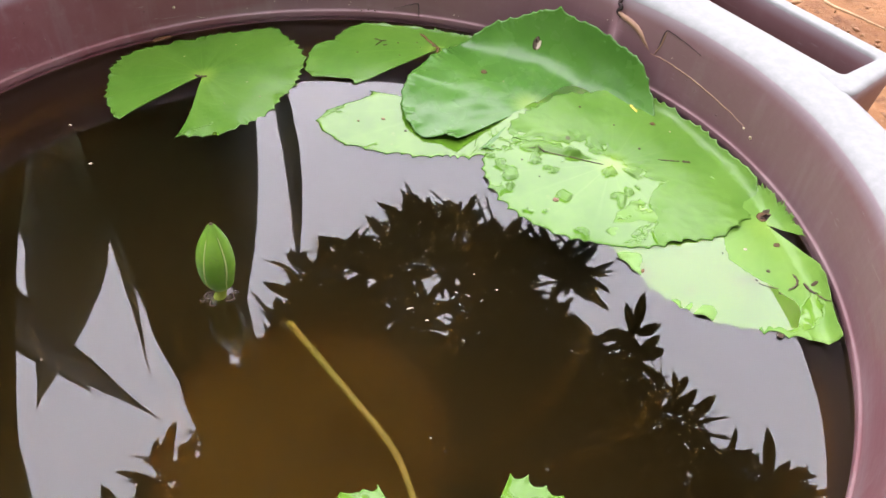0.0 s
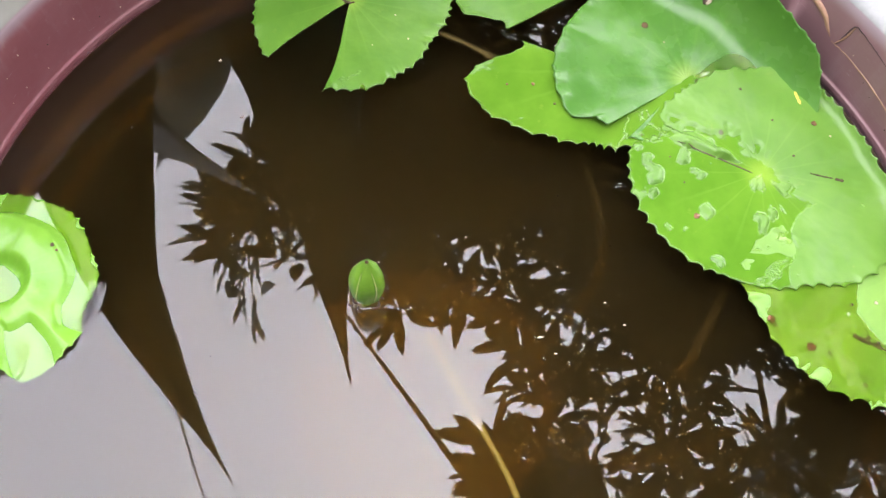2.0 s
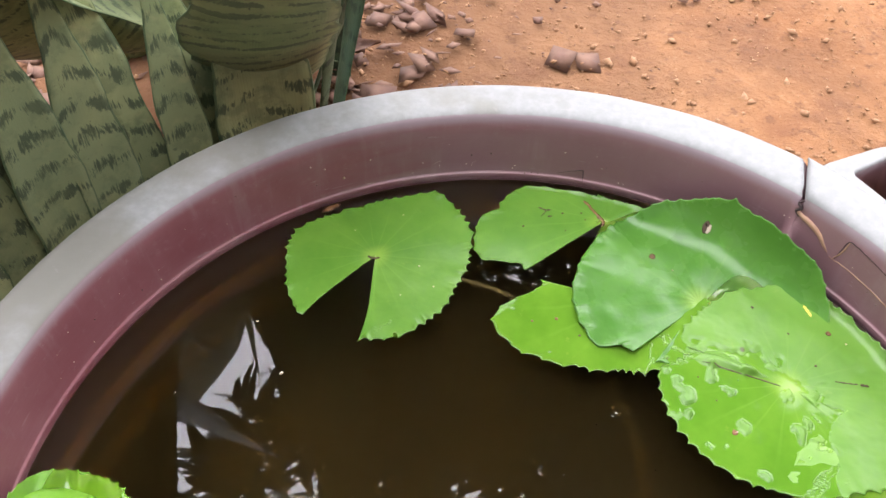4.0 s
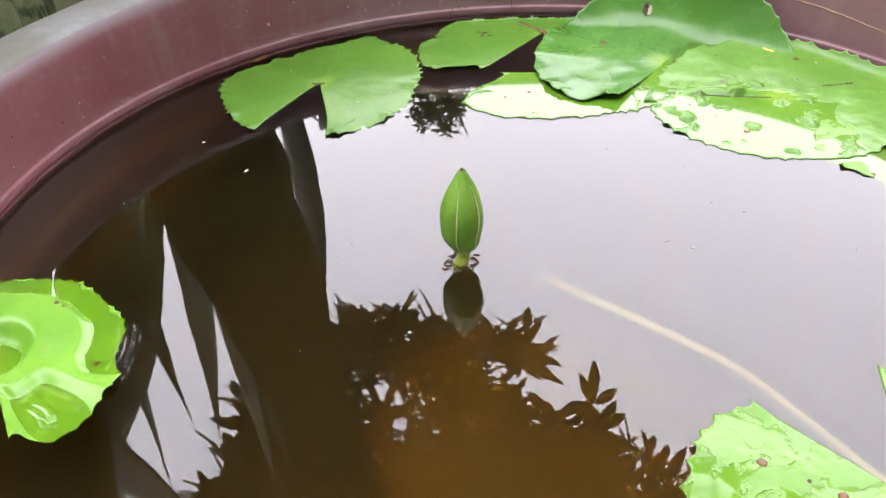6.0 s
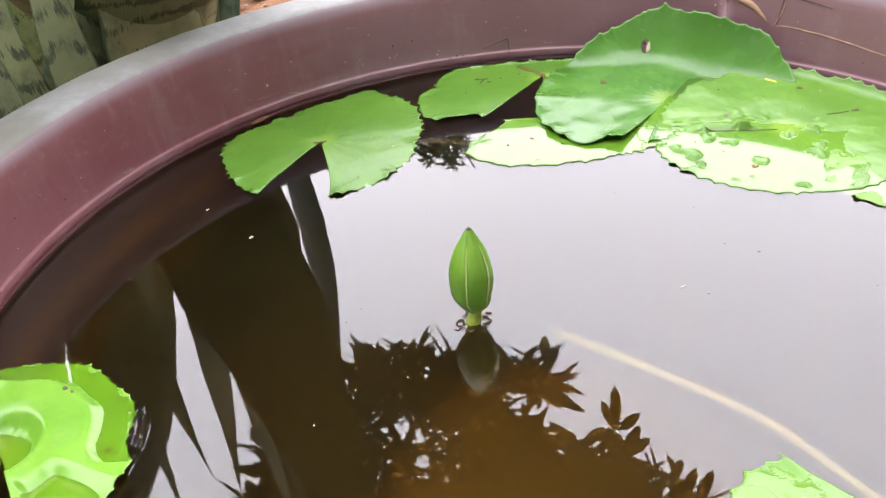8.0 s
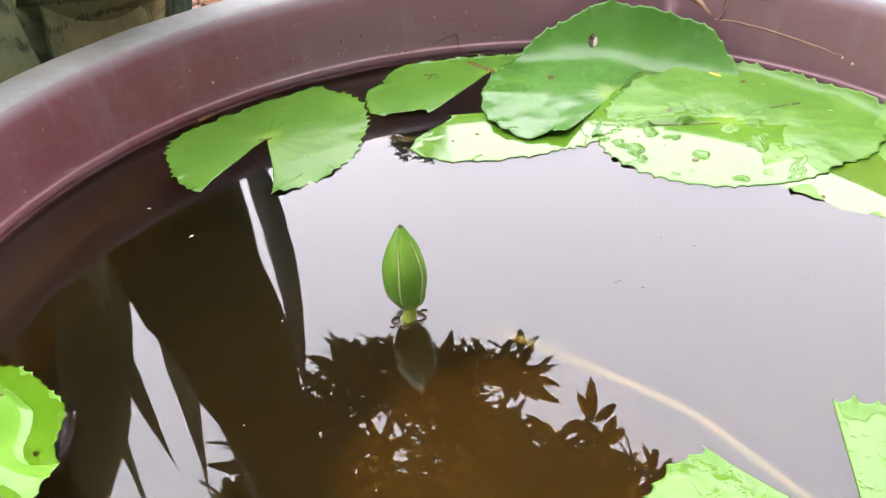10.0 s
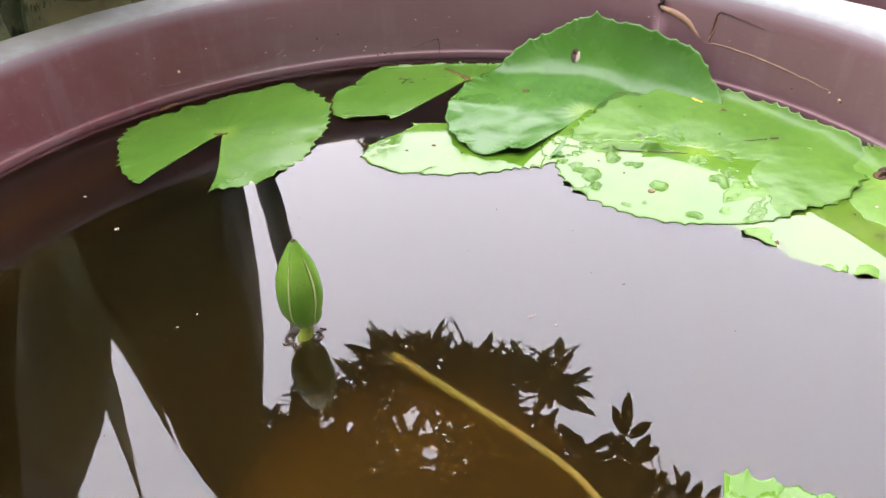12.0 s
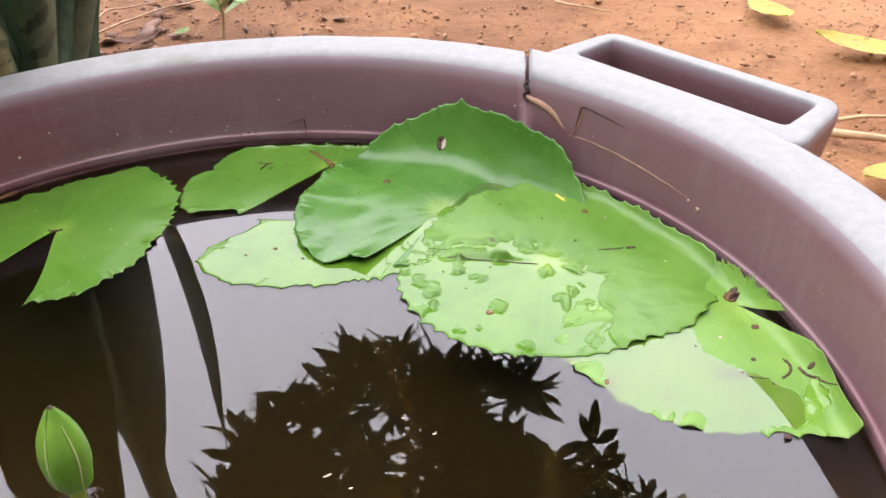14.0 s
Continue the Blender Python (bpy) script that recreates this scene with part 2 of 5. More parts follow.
def snake_leaf(name, pales, dim):
    """Grey-green snake plant with dark zigzag cross bands. UV: across, along in metres."""
    n = Nodes(name)
    ob, uv = n.coords(), n.coords("UV")
    u, v, _ = n.axes(uv)
    info = n.add("ShaderNodeObjectInfo")
    along = n.math("ADD", v, n.math("MULTIPLY", info.outputs["Random"], 7.0))
    place = n.add("ShaderNodeCombineXYZ")
    n.link(n.math("MULTIPLY", u, 4.5), place.inputs[0])
    n.link(n.math("MULTIPLY", along, 55.0), place.inputs[1])
    patch = n.noise(place.outputs[0], 0.55, 3, 0.6, 0.8)
    grain = n.noise(n.scaled(uv, (60, 130, 1)), 1.0, 4, 0.75)
    strand = n.noise(n.scaled(uv, (26, 60, 1)), 1.0, 3, 0.7, 0.5)
    bent = n.math("ADD", n.math("MULTIPLY", n.math("ABSOLUTE", n.math("SUBTRACT", u, 0.5)), 0.012), along)
    wave = n.math("SINE", n.math("ADD", n.math("MULTIPLY", bent, 2 * math.pi / 0.024), n.math("MULTIPLY", n.noise(place.outputs[0], 0.35, 2), 5.0)))
    dark = n.math("ADD", n.math("ADD", n.math("MULTIPLY", wave, 0.26), n.math("MULTIPLY", n.math("SUBTRACT", patch, 0.5), 1.5)), n.math("MULTIPLY", n.math("SUBTRACT", n.math("ADD", grain, strand), 1.0), 0.9))
    band = n.step(dark, 0.14, 0.3)
    pale = n.mix(n.step(n.noise(ob, 14, 4, 0.6), 0.4, 0.66), pales[0], pales[1])
    pale = n.mix(n.math("MULTIPLY", n.step(n.noise(ob, 60, 3, 0.6), 0.56, 0.72), 0.35), pale, pales[2])
    pale = n.mix(n.math("MULTIPLY", n.step(info.outputs["Random"], 0.5, 0.95), 0.5), pale, (0.11, 0.155, 0.085))
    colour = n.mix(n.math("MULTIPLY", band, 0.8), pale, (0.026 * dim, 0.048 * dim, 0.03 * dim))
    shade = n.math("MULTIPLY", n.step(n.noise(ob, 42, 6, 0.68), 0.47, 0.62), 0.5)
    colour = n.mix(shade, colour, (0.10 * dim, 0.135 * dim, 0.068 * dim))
    speck = n.step(n.noise(ob, 170, 3, 0.6), 0.66, 0.74)
    colour = n.mix(n.math("MULTIPLY", speck, 0.5), colour, (0.035, 0.055, 0.03))
    edge = n.step(n.math("ABSOLUTE", n.math("SUBTRACT", u, 0.5)), 0.475, 0.49)
    colour = n.mix(n.math("MULTIPLY", edge, 0.7), colour, (0.03, 0.07, 0.03))
    rib = n.noise(n.scaled(uv, (70, 2, 1)), 1.0, 3, 0.6)
    n.surface(colour, 0.55, n.bump(rib, 0.3, 0.0012), Specular_IOR_Level=0.3)
    return n.mat


def soil():
    n = Nodes("red_brown_soil")
    ob = n.coords()
    broad, mid, fine = n.noise(ob, 1.7, 5, 0.6), n.noise(ob, 13, 6, 0.65), n.noise(ob, 130, 6, 0.7)
    colour = n.mix(n.step(broad, 0.35, 0.65), (0.25, 0.115, 0.047), (0.36, 0.19, 0.088))
    colour = n.mix(n.math("MULTIPLY", n.step(mid, 0.5, 0.72), 0.7), colour, (0.17, 0.075, 0.04))
    colour = n.mix(n.math("MULTIPLY", n.step(fine, 0.52, 0.75), 0.55), colour, (0.44, 0.27, 0.15))
    colour = n.mix(n.math("MULTIPLY", n.step(n.noise(ob, 55, 5, 0.7), 0.55, 0.66), 0.6), colour, (0.1, 0.045, 0.024))
    colour = n.mix(n.math("MULTIPLY", n.step(n.noise(ob, 4.5, 4, 0.6), 0.5, 0.66), 0.45), colour, (0.15, 0.062, 0.03))
    # darker brown soil round the plants, with a ragged edge
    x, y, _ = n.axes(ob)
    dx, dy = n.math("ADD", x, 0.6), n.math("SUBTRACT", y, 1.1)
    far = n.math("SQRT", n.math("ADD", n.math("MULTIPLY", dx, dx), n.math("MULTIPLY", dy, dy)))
    dark_soil = n.step(n.math("ADD", n.math("SUBTRACT", 0.95, far), n.math("MULTIPLY", n.math("SUBTRACT", n.noise(ob, 4, 6, 0.65), 0.5), 1.6)), -0.2, 0.4)
    colour = n.mix(n.math("MULTIPLY", dark_soil, 0.62), colour, (0.12, 0.062, 0.034))
    relief = n.bump(fine, 0.8, 0.003, n.bump(mid, 0.7, 0.02))
    n.surface(colour, 0.93, relief, Specular_IOR_Level=0.2)
    return n.mat


def mottled(name, a, b, rough=0.6, scale=40, relief=0.3, depth=0.001, third=None, **values):
    """Two colours in patches, with a third in small specks."""
    n = Nodes(name)
    ob = n.coords()
    colour = n.mix(n.step(n.noise(ob, scale, 5, 0.6), 0.35, 0.68), a, b)
    if third:
        colour = n.mix(n.math("MULTIPLY", n.step(n.noise(ob, scale * 4, 4, 0.65), 0.58, 0.7), 0.7), colour, third)
    info = n.add("ShaderNodeNewGeometry")
    colour = n.mix(n.math("MULTIPLY", info.outputs["Random Per Island"], 0.35), colour, b)
    n.surface(colour, rough, n.bump(n.noise(ob, scale * 3, 4), relief, depth), **values)
    return n.mat


TUB = tub_plastic()
POND = pond_water()
MURK = murk()
PAD = pad_green("waxy_green_pad", (0.048, 0.142, 0.010), (0.078, 0.188, 0.016), 0.0, 0.08, 0.68, 0.2)
PAD_DARK = pad_green("dark_waxy_pad", (0.034, 0.124, 0.012), (0.056, 0.170, 0.019), 0.0, 0.05, 0.70, 0.15)
PAD_PALE = pad_green("pale_green_pad", (0.06, 0.155, 0.011), (0.09, 0.2, 0.017), 0.4, 0.38, 0.60, 0.25, 0.0006)
PAD_ROUND = pad_green("large_green_pad", (0.058, 0.158, 0.011), (0.088, 0.205, 0.017), 0.3, 0.2, 0.66, 0.22, 0.0005)
PAD_OLD = pad_green("spotted_old_pad", (0.095, 0.225, 0.024), (0.15, 0.285, 0.035), 1.0, 0.25, 0.64)
PAD_BRIGHT = pad_green("bright_young_pad", (0.09, 0.24, 0.016), (0.135, 0.31, 0.03), 0.0, 0.05, 0.85, 0.12)
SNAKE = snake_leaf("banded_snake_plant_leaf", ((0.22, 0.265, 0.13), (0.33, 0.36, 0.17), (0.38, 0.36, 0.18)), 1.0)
# dark copy of the leaf: deep green tone with shade mixed into it
SNAKE_DARK = snake_leaf("shaded_dark_snake_leaf", ((0.035, 0.062, 0.036), (0.06, 0.085, 0.042), (0.15, 0.14, 0.06)), 0.45)
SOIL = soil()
BUD = mottled("green_sepal", (0.075, 0.195, 0.013), (0.135, 0.275, 0.022), 0.36, 60, 0.15, 0.0006, (0.08, 0.17, 0.03))
BUD_LINE = mottled("pale_sepal_edge", (0.33, 0.42, 0.14), (0.42, 0.46, 0.2), 0.45, 90, 0.1)
BUD_NECK = mottled("yellow_green_neck", (0.2, 0.32, 0.03), (0.27, 0.33, 0.04), 0.45, 60)
STEM = mottled("yellow_green_stem", (0.165, 0.15, 0.025), (0.21, 0.135, 0.03), 0.5, 40)
STEM_DEEP = mottled("brown_submerged_stem", (0.08, 0.06, 0.026), (0.105, 0.08, 0.034), 0.6, 40)
CLAY = mottled("silted_terracotta", (0.12, 0.075, 0.03), (0.1, 0.07, 0.03), 0.8, 25, 0.4, 0.002, (0.1, 0.06, 0.02))
MUD = mottled("pond_mud", (0.08, 0.064, 0.026), (0.115, 0.09, 0.036), 0.9, 18, 0.6, 0.004)
TORN = mottled("torn_plastic_edge", (0.34, 0.2, 0.12), (0.22, 0.12, 0.08), 0.6, 120)
GAP = mottled("dark_crack", (0.02, 0.012, 0.012), (0.04, 0.022, 0.02), 0.8, 120)
SPECK = mottled("dry_speck", (0.5, 0.45, 0.36), (0.36, 0.27, 0.17), 0.7, 200)
DIRT = mottled("dark_speck", (0.035, 0.02, 0.012), (0.07, 0.04, 0.02), 0.8, 200)
YELLOW = mottled("yellow_fallen_leaf", (0.62, 0.5, 0.06), (0.5, 0.46, 0.08), 0.5, 30, 0.3, 0.001, (0.1, 0.06, 0.02))
STRAW = mottled("dry_straw", (0.5, 0.36, 0.19), (0.38, 0.24, 0.12), 0.7, 50)
ROOT = mottled("pale_root", (0.42, 0.29, 0.17), (0.3, 0.18, 0.1), 0.8, 60)
LITTER = mottled("brown_leaf_litter", (0.11, 0.05, 0.03), (0.19, 0.1, 0.06), 0.75, 40, 0.4, 0.001, (0.07, 0.045, 0.04))
CLOD = mottled("soil_clod", (0.24, 0.115, 0.05), (0.36, 0.21, 0.11), 0.95, 60, 0.6, 0.002)
WEED = mottled("weed_green", (0.1, 0.22, 0.035), (0.2, 0.27, 0.06), 0.5, 60)
BARK = mottled("grey_brown_bark", (0.1, 0.075, 0.055), (0.17, 0.14, 0.11), 0.9, 12, 0.8, 0.02)
CANOPY = mottled("dark_tree_leaf", (0.03, 0.06, 0.014), (0.05, 0.095, 0.02), 0.45, 5, 0.1)


# ---------------------------------------------------------------- building helpers
def mesh_object(name, bm, material, smooth=True):
    me = bpy.data.meshes.new(name)
    bm.normal_update()
    bm.to_mesh(me)
    bm.free()
    me.materials.append(material)
    if smooth:
        me.shade_smooth()
    return new(name, me)


def part(name, bm, material, parent, label="", smooth=True):
    ob = mesh_object(name, bm, material, smooth)
    ob.parent = parent
    if label:
        ob["label"] = label
    return ob


def thing(name, at, label, category, group="", kind=""):
    ob = new(name)
    ob.empty_display_size = 0.02
    ob.location = at
    return tagged(ob, label, category, group, kind)


def skin(bm, rings, closed=True, cap=False):
    """Faces between rings of vertices, given as lists of places."""
    made = [[bm.verts.new(p) for p in ring] for ring in rings]
    for a, b in zip(made, made[1:]):
        k = len(a)
        for i in range(k if closed else k - 1):
            j = (i + 1) % k
            bm.faces.new((a[i], a[j], b[j], b[i]))
    if cap:
        bm.faces.new(reversed(made[0]))
        bm.faces.new(made[-1])
    return made


def tube(bm, line, radius, sides=8, flat=1.0):
    """A tapering tube along a line; radius: a number or one for each point."""
    pts = [Vector(p) for p in line]
    rings = []
    side = Vector((0.3, 0.7, 0.2))
    for i, p in enumerate(pts):
        ahead = (pts[min(i + 1, len(pts) - 1)] - pts[max(i - 1, 0)]).normalized()
        side = (side - ahead * side.dot(ahead)).normalized()
        up = ahead.cross(side)
        r = radius[i] if isinstance(radius, (list, tuple)) else radius
        rings.append([p + (side * math.cos(a) + up * math.sin(a) * flat) * r for a in (2 * math.pi * k / sides for k in range(sides))])
    skin(bm, rings, True, True)


def glide(points, steps=8):
    """A smooth line through points (Catmull-Rom)."""
    p = [Vector(q) for q in points]
    p = [2 * p[0] - p[1]] + p + [2 * p[-1] - p[-2]]
    out = []
    for i in range(1, len(p) - 2):
        a, b, c, d = p[i - 1 : i + 3]
        for s in range(steps):
            t = s / steps
            out.append(0.5 * (2 * b + (c - a) * t + (2 * a - 5 * b + 4 * c - d) * t * t + (3 * b - a - 3 * c + d) * t**3))
    return out + [p[-2]]


def wobble(x, y, z=0.0, scale=10.0):
    return noise.noise(Vector((x * scale, y * scale, z * scale)))


def smooth(x, lo, hi):
    t = min(1.0, max(0.0, (x - lo) / (hi - lo)))
    return t * t * (3 - 2 * t)


# ---------------------------------------------------------------- ground
def ground():
    bm = bmesh.new()
    radii = [0.0] + [0.04 * 1.055**k for k in range(175)]
    rings, turns = [], 120
    for r in radii[1:]:
        ring = []
        for k in range(turns):
            a = 2 * math.pi * k / turns
            x, y = CX + r * math.cos(a), CY + r * math.sin(a)
            fade = min(1.0, max(0.0, (r - 0.27) / 0.15))
            z = fade * (0.010 * wobble(x, y, 3.0, 3.0) + 0.004 * wobble(x, y, 1.0, 14.0))
            ring.append((x, y, z - 0.001))
        rings.append(ring)
    skin(bm, rings, True)
    for f in bm.faces:
        f.normal_flip()
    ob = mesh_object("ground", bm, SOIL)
    return tagged(ob, "bare dry red-brown soil of a yard", "ground", kind="structure")


ground()


# ---------------------------------------------------------------- the tub
RIM_Z = 0.2375
PROFILE = [
    (0.0, 0.004), (0.226, 0.004), (0.240, 0.008), (0.2475, 0.05), (0.2565, 0.11), (0.265, 0.19), (0.2675, 0.208), (0.284, 0.2105), (0.291, 0.2115),
    (0.2965, 0.213), (0.2985, 0.2165), (0.2988, 0.2185), (0.2988, 0.2325), (0.2984, 0.2348), (0.2972, 0.2363), (0.2945, 0.2372), (0.2915, 0.2375), (0.2740, 0.2375),
    (0.2712, 0.2372), (0.2688, 0.2365), (0.2672, 0.2354), (0.2662, 0.2340), (0.2657, 0.2325), (0.2652, 0.231), (0.2643, 0.2275), (0.2638, 0.224), (0.2631, 0.217), (0.2621, 0.2025),
    (0.2613, 0.1892), (0.2612, 0.1880), (0.2606, 0.1875), (0.2600, 0.1874), (0.2598, 0.1870), (0.2598, 0.1832), (0.2600, 0.1827), (0.2607, 0.1824), (0.2609, 0.1815),
    (0.2598, 0.165), (0.2590, 0.1525), (0.2578, 0.150), (0.2555, 0.146), (0.2545, 0.142), (0.2536, 0.117), (0.2526, 0.1135), (0.2501, 0.109), (0.2491, 0.105), (0.242, 0.05), (0.236, 0.024), (0.222, 0.0135), (0.1, 0.0125), (0.0, 0.0125),
]


def tub_body(parent):
    """Turned body with a crack that runs across the rim and down the inner wall, its two lips out of line."""
    bm = bmesh.new()
    split = radians(52.4)
    turns = 288
    columns = []
    for k in range(turns + 1):
        base = split - 2 * math.pi * k / turns
        near = math.exp(-min(k, turns - k) / 5.0)
        lip = 1 if k < turns / 2 else -1
        column = []
        for r, z in PROFILE:
            a, rr, zz = base, r, z
            if r > 0.255 and z > 0.2225:
                open_ = 0.0095 * (0.3 + 0.65 * math.sin(math.pi * min(1.0, max(0.0, (r - 0.262) / 0.038)))) if z > 0.2255 else 0.0016
                slant = (r - 0.263) / 0.036 * radians(3.6) + 0.012 * wobble(r * 9, z * 9, 2.0, 22.0)
                a += near * (slant - lip * open_)
                if lip > 0:
                    zz += 0.0022 * near
                    rr += 0.0012 * near
                zz += 0.0005 * wobble(base * 3, r, 1.0, 3.0) * min(1.0, max(0.0, (abs((math.degrees(base) - 38 + 180) % 360 - 180) - 17) / 8))
            rr += 0.0012 * math.sin(2 * base + 0.6) * (1 if r > 0.1 else 0)
            column.append(bm.verts.new((rr * math.cos(a), rr * math.sin(a), zz)))
        columns.append(column)
    for k, (a, b) in enumerate(zip(columns, columns[1:])):
        for i in range(len(PROFILE) - 1):
            bm.faces.new((a[i], a[i + 1], b[i + 1], b[i]))
    a, b = columns[-1], columns[0]
    for i, ((r0, z0), (r1, z1)) in enumerate(zip(PROFILE, PROFILE[1:])):
        if not (min(r0, r1) > 0.255 and max(z0, z1) > 0.2225):
            bm.faces.new((a[i], a[i + 1], b[i + 1], b[i]))
    lips = [i for i, (r, z) in enumerate(PROFILE) if r > 0.255 and z > 0.2105]
    bm.faces.new([a[i] for i in lips])
    bm.faces.new([b[i] for i in reversed(lips)])
    bmesh.ops.remove_doubles(bm, verts=[v for v in bm.verts if math.hypot(v.co.x, v.co.y) < 0.0015], dist=0.004)
    bmesh.ops.recalc_face_normals(bm, faces=bm.faces)
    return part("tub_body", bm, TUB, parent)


def rounded(half_u0, half_u1, v0, v1, radius, per=7):
    """A rounded four-sided outline in u, v: wide half_u0 at v0 and half_u1 at v1."""
    corners = [(-half_u0, v0), (half_u0, v0), (half_u1, v1), (-half_u1, v1)]
    out = []
    for i, c in enumerate(corners):
        c, p, q = Vector(c), Vector(corners[i - 1]), Vector(corners[(i + 1) % 4])
        a, b = c + (p - c).normalized() * radius, c + (q - c).normalized() * radius
        for k in range(per):
            t = k / (per - 1)
            out.append((1 - t) ** 2 * a + 2 * t * (1 - t) * c + t * t * b)
    return out


def tub_handle(parent):
    bm = bmesh.new()
    turn = radians(38.0)
    ru, rv = Vector((math.sin(turn), -math.cos(turn), 0)), Vector((math.cos(turn), math.sin(turn), 0))

    def ring(outline, z):
        return [ru * p.x + rv * p.y + Vector((0, 0, z + 0.0002 * wobble(p.x, p.y, 0, 30))) for p in outline]

    top = RIM_Z - 0.0004
    rings = [
        ring(rounded(0.078, 0.070, 0.286, 0.341, 0.012), top - 0.05),
        ring(rounded(0.085, 0.0765, 0.283, 0.3455, 0.013), top - 0.006),
        ring(rounded(0.0847, 0.0762, 0.2832, 0.3452, 0.0128), top - 0.0025),
        ring(rounded(0.0838, 0.0753, 0.2836, 0.3443, 0.0122), top - 0.0009),
        ring(rounded(0.0822, 0.0738, 0.284, 0.3428, 0.011), top - 0.0002),
        ring(rounded(0.0808, 0.0724, 0.2844, 0.3414, 0.010), top),
        ring(rounded(0.0695, 0.0685, 0.2990, 0.3358, 0.0058), top),
        ring(rounded(0.0683, 0.0673, 0.2998, 0.3350, 0.0050), top - 0.0002),
        ring(rounded(0.0676, 0.0666, 0.3004, 0.3344, 0.0046), top - 0.001),
        ring(rounded(0.0672, 0.0662, 0.3008, 0.3340, 0.0044), top - 0.004),
        ring(rounded(0.065, 0.064, 0.302, 0.333, 0.0044), top - 0.05),
    ]
    made = skin(bm, rings, True)
    for i in range(len(made[0])):
        j = (i + 1) % len(made[0])
        bm.faces.new((made[-1][i], made[-1][j], made[0][j], made[0][i]))
    bmesh.ops.recalc_face_normals(bm, faces=bm.faces)
    return part("handle", bm, TUB, parent, "bleached grip with a deep long slot")


WALL_Z = (0.1815, 0.1824, 0.1832, 0.187, 0.188, 0.2025, 0.217, 0.224, 0.2275, 0.231, 0.2338)
WALL_R = (0.2609, 0.2607, 0.2598, 0.2598, 0.2612, 0.2621, 0.2631, 0.2638, 0.2644, 0.2656, 0.2672)


def wall_strip(name, parent, line, width, material, label="", lift=0.0006):
    """A narrow raised strip along the inner wall; line: turn in degrees and height."""
    bm = bmesh.new()
    pts = []
    for p in glide([(a, z, 0) for a, z in line], 7):
        a, z = radians(p.x), p.y
        r = float(np.interp(z, WALL_Z, WALL_R)) - lift + 0.0012 * math.sin(2 * a + 0.6)
        pts.append((r * math.cos(a), r * math.sin(a), z + 0.0006 * wobble(a * 40, z * 40, 0, 4)))
    k = len(pts)
    tube(bm, pts, [width * (0.35 + 0.65 * math.sin(math.pi * min(0.97, 0.12 + 0.88 * i / (k - 1)))) for i in range(k)], 6)
    return part(name, bm, material, parent, label)


tub = thing("plastic_tub", (CX, CY, 0), "cracked maroon plastic tub with sun-bleached rim, full of pond water", "tub")
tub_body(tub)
tub_handle(tub)
wall_strip("crack_edge", tub, [(52.6, 0.2245), (51.3, 0.2232), (50.0, 0.2215), (48.6, 0.2185), (47.2, 0.2125), (45.9, 0.2085)], 0.0025, TORN, "torn tan edge of the crack", -0.0012)
wall_strip("crack_edge", tub, [(46.2, 0.2088), (42.5, 0.2088), (37.0, 0.2065), (31.0, 0.2035), (27.0, 0.2015)], 0.0007, TORN, "thin tan crack line", -0.0003)
wall_strip("crack_line", tub, [(45.7, 0.2085), (44.9, 0.2175), (44.6, 0.2265)], 0.0005, TORN, "", 0.0)
wall_strip("crack_line", tub, [(45.4, 0.2105), (45.1, 0.2185), (44.7, 0.2268), (43.5, 0.2274), (41.5, 0.2262), (38.5, 0.2240)], 0.0003, GAP, "fine dark crack", 0.0002)
wall_strip("crack_line", tub, [(52.2, 0.2338), (52.9, 0.2312), (52.3, 0.2285), (52.8, 0.2255), (52.2, 0.2225)], 0.0011, GAP, "dark open crack", -0.0001)
wall_strip("scratch", tub, [(83.5, 0.186), (83.6, 0.1945), (84.0, 0.196), (87.5, 0.1905)], 0.0003, GAP, "dark bent scratch")
for a0, z0, a1, z1 in ((101, 0.193, 100, 0.199), (107, 0.196, 105.5, 0.2), (118, 0.191, 116, 0.188)):
    wall_strip("scratch", tub, [(a0, z0), ((a0 + a1) / 2 + 0.3, (z0 + z1) / 2), (a1, z1)], 0.0001, SPECK, "", -0.00003)


# ---------------------------------------------------------------- water, pot and stems below it
def disc(radius, z, name, material):
    bm = bmesh.new()
    rings = [[(CX + r * math.cos(a), CY + r * math.sin(a), z) for a in (2 * math.pi * k / 120 for k in range(120))] for r in (radius, radius * 0.6, radius * 0.25, 0.01)]
    made = skin(bm, rings, True)
    bm.faces.new(made[-1])
    bmesh.ops.recalc_face_normals(bm, faces=bm.faces)
    return mesh_object(name, bm, material)


water = tagged(disc(0.262, WATER, "water", POND), "still tea-brown pond water mirroring sky and leaves", "water", kind="structure")
water.visible_shadow = False      # lets daylight into the water
for depth in (0.02, 0.06):
    disc(0.2605 - 0.1 * depth, WATER - depth, "silty_layer", MURK).parent = water


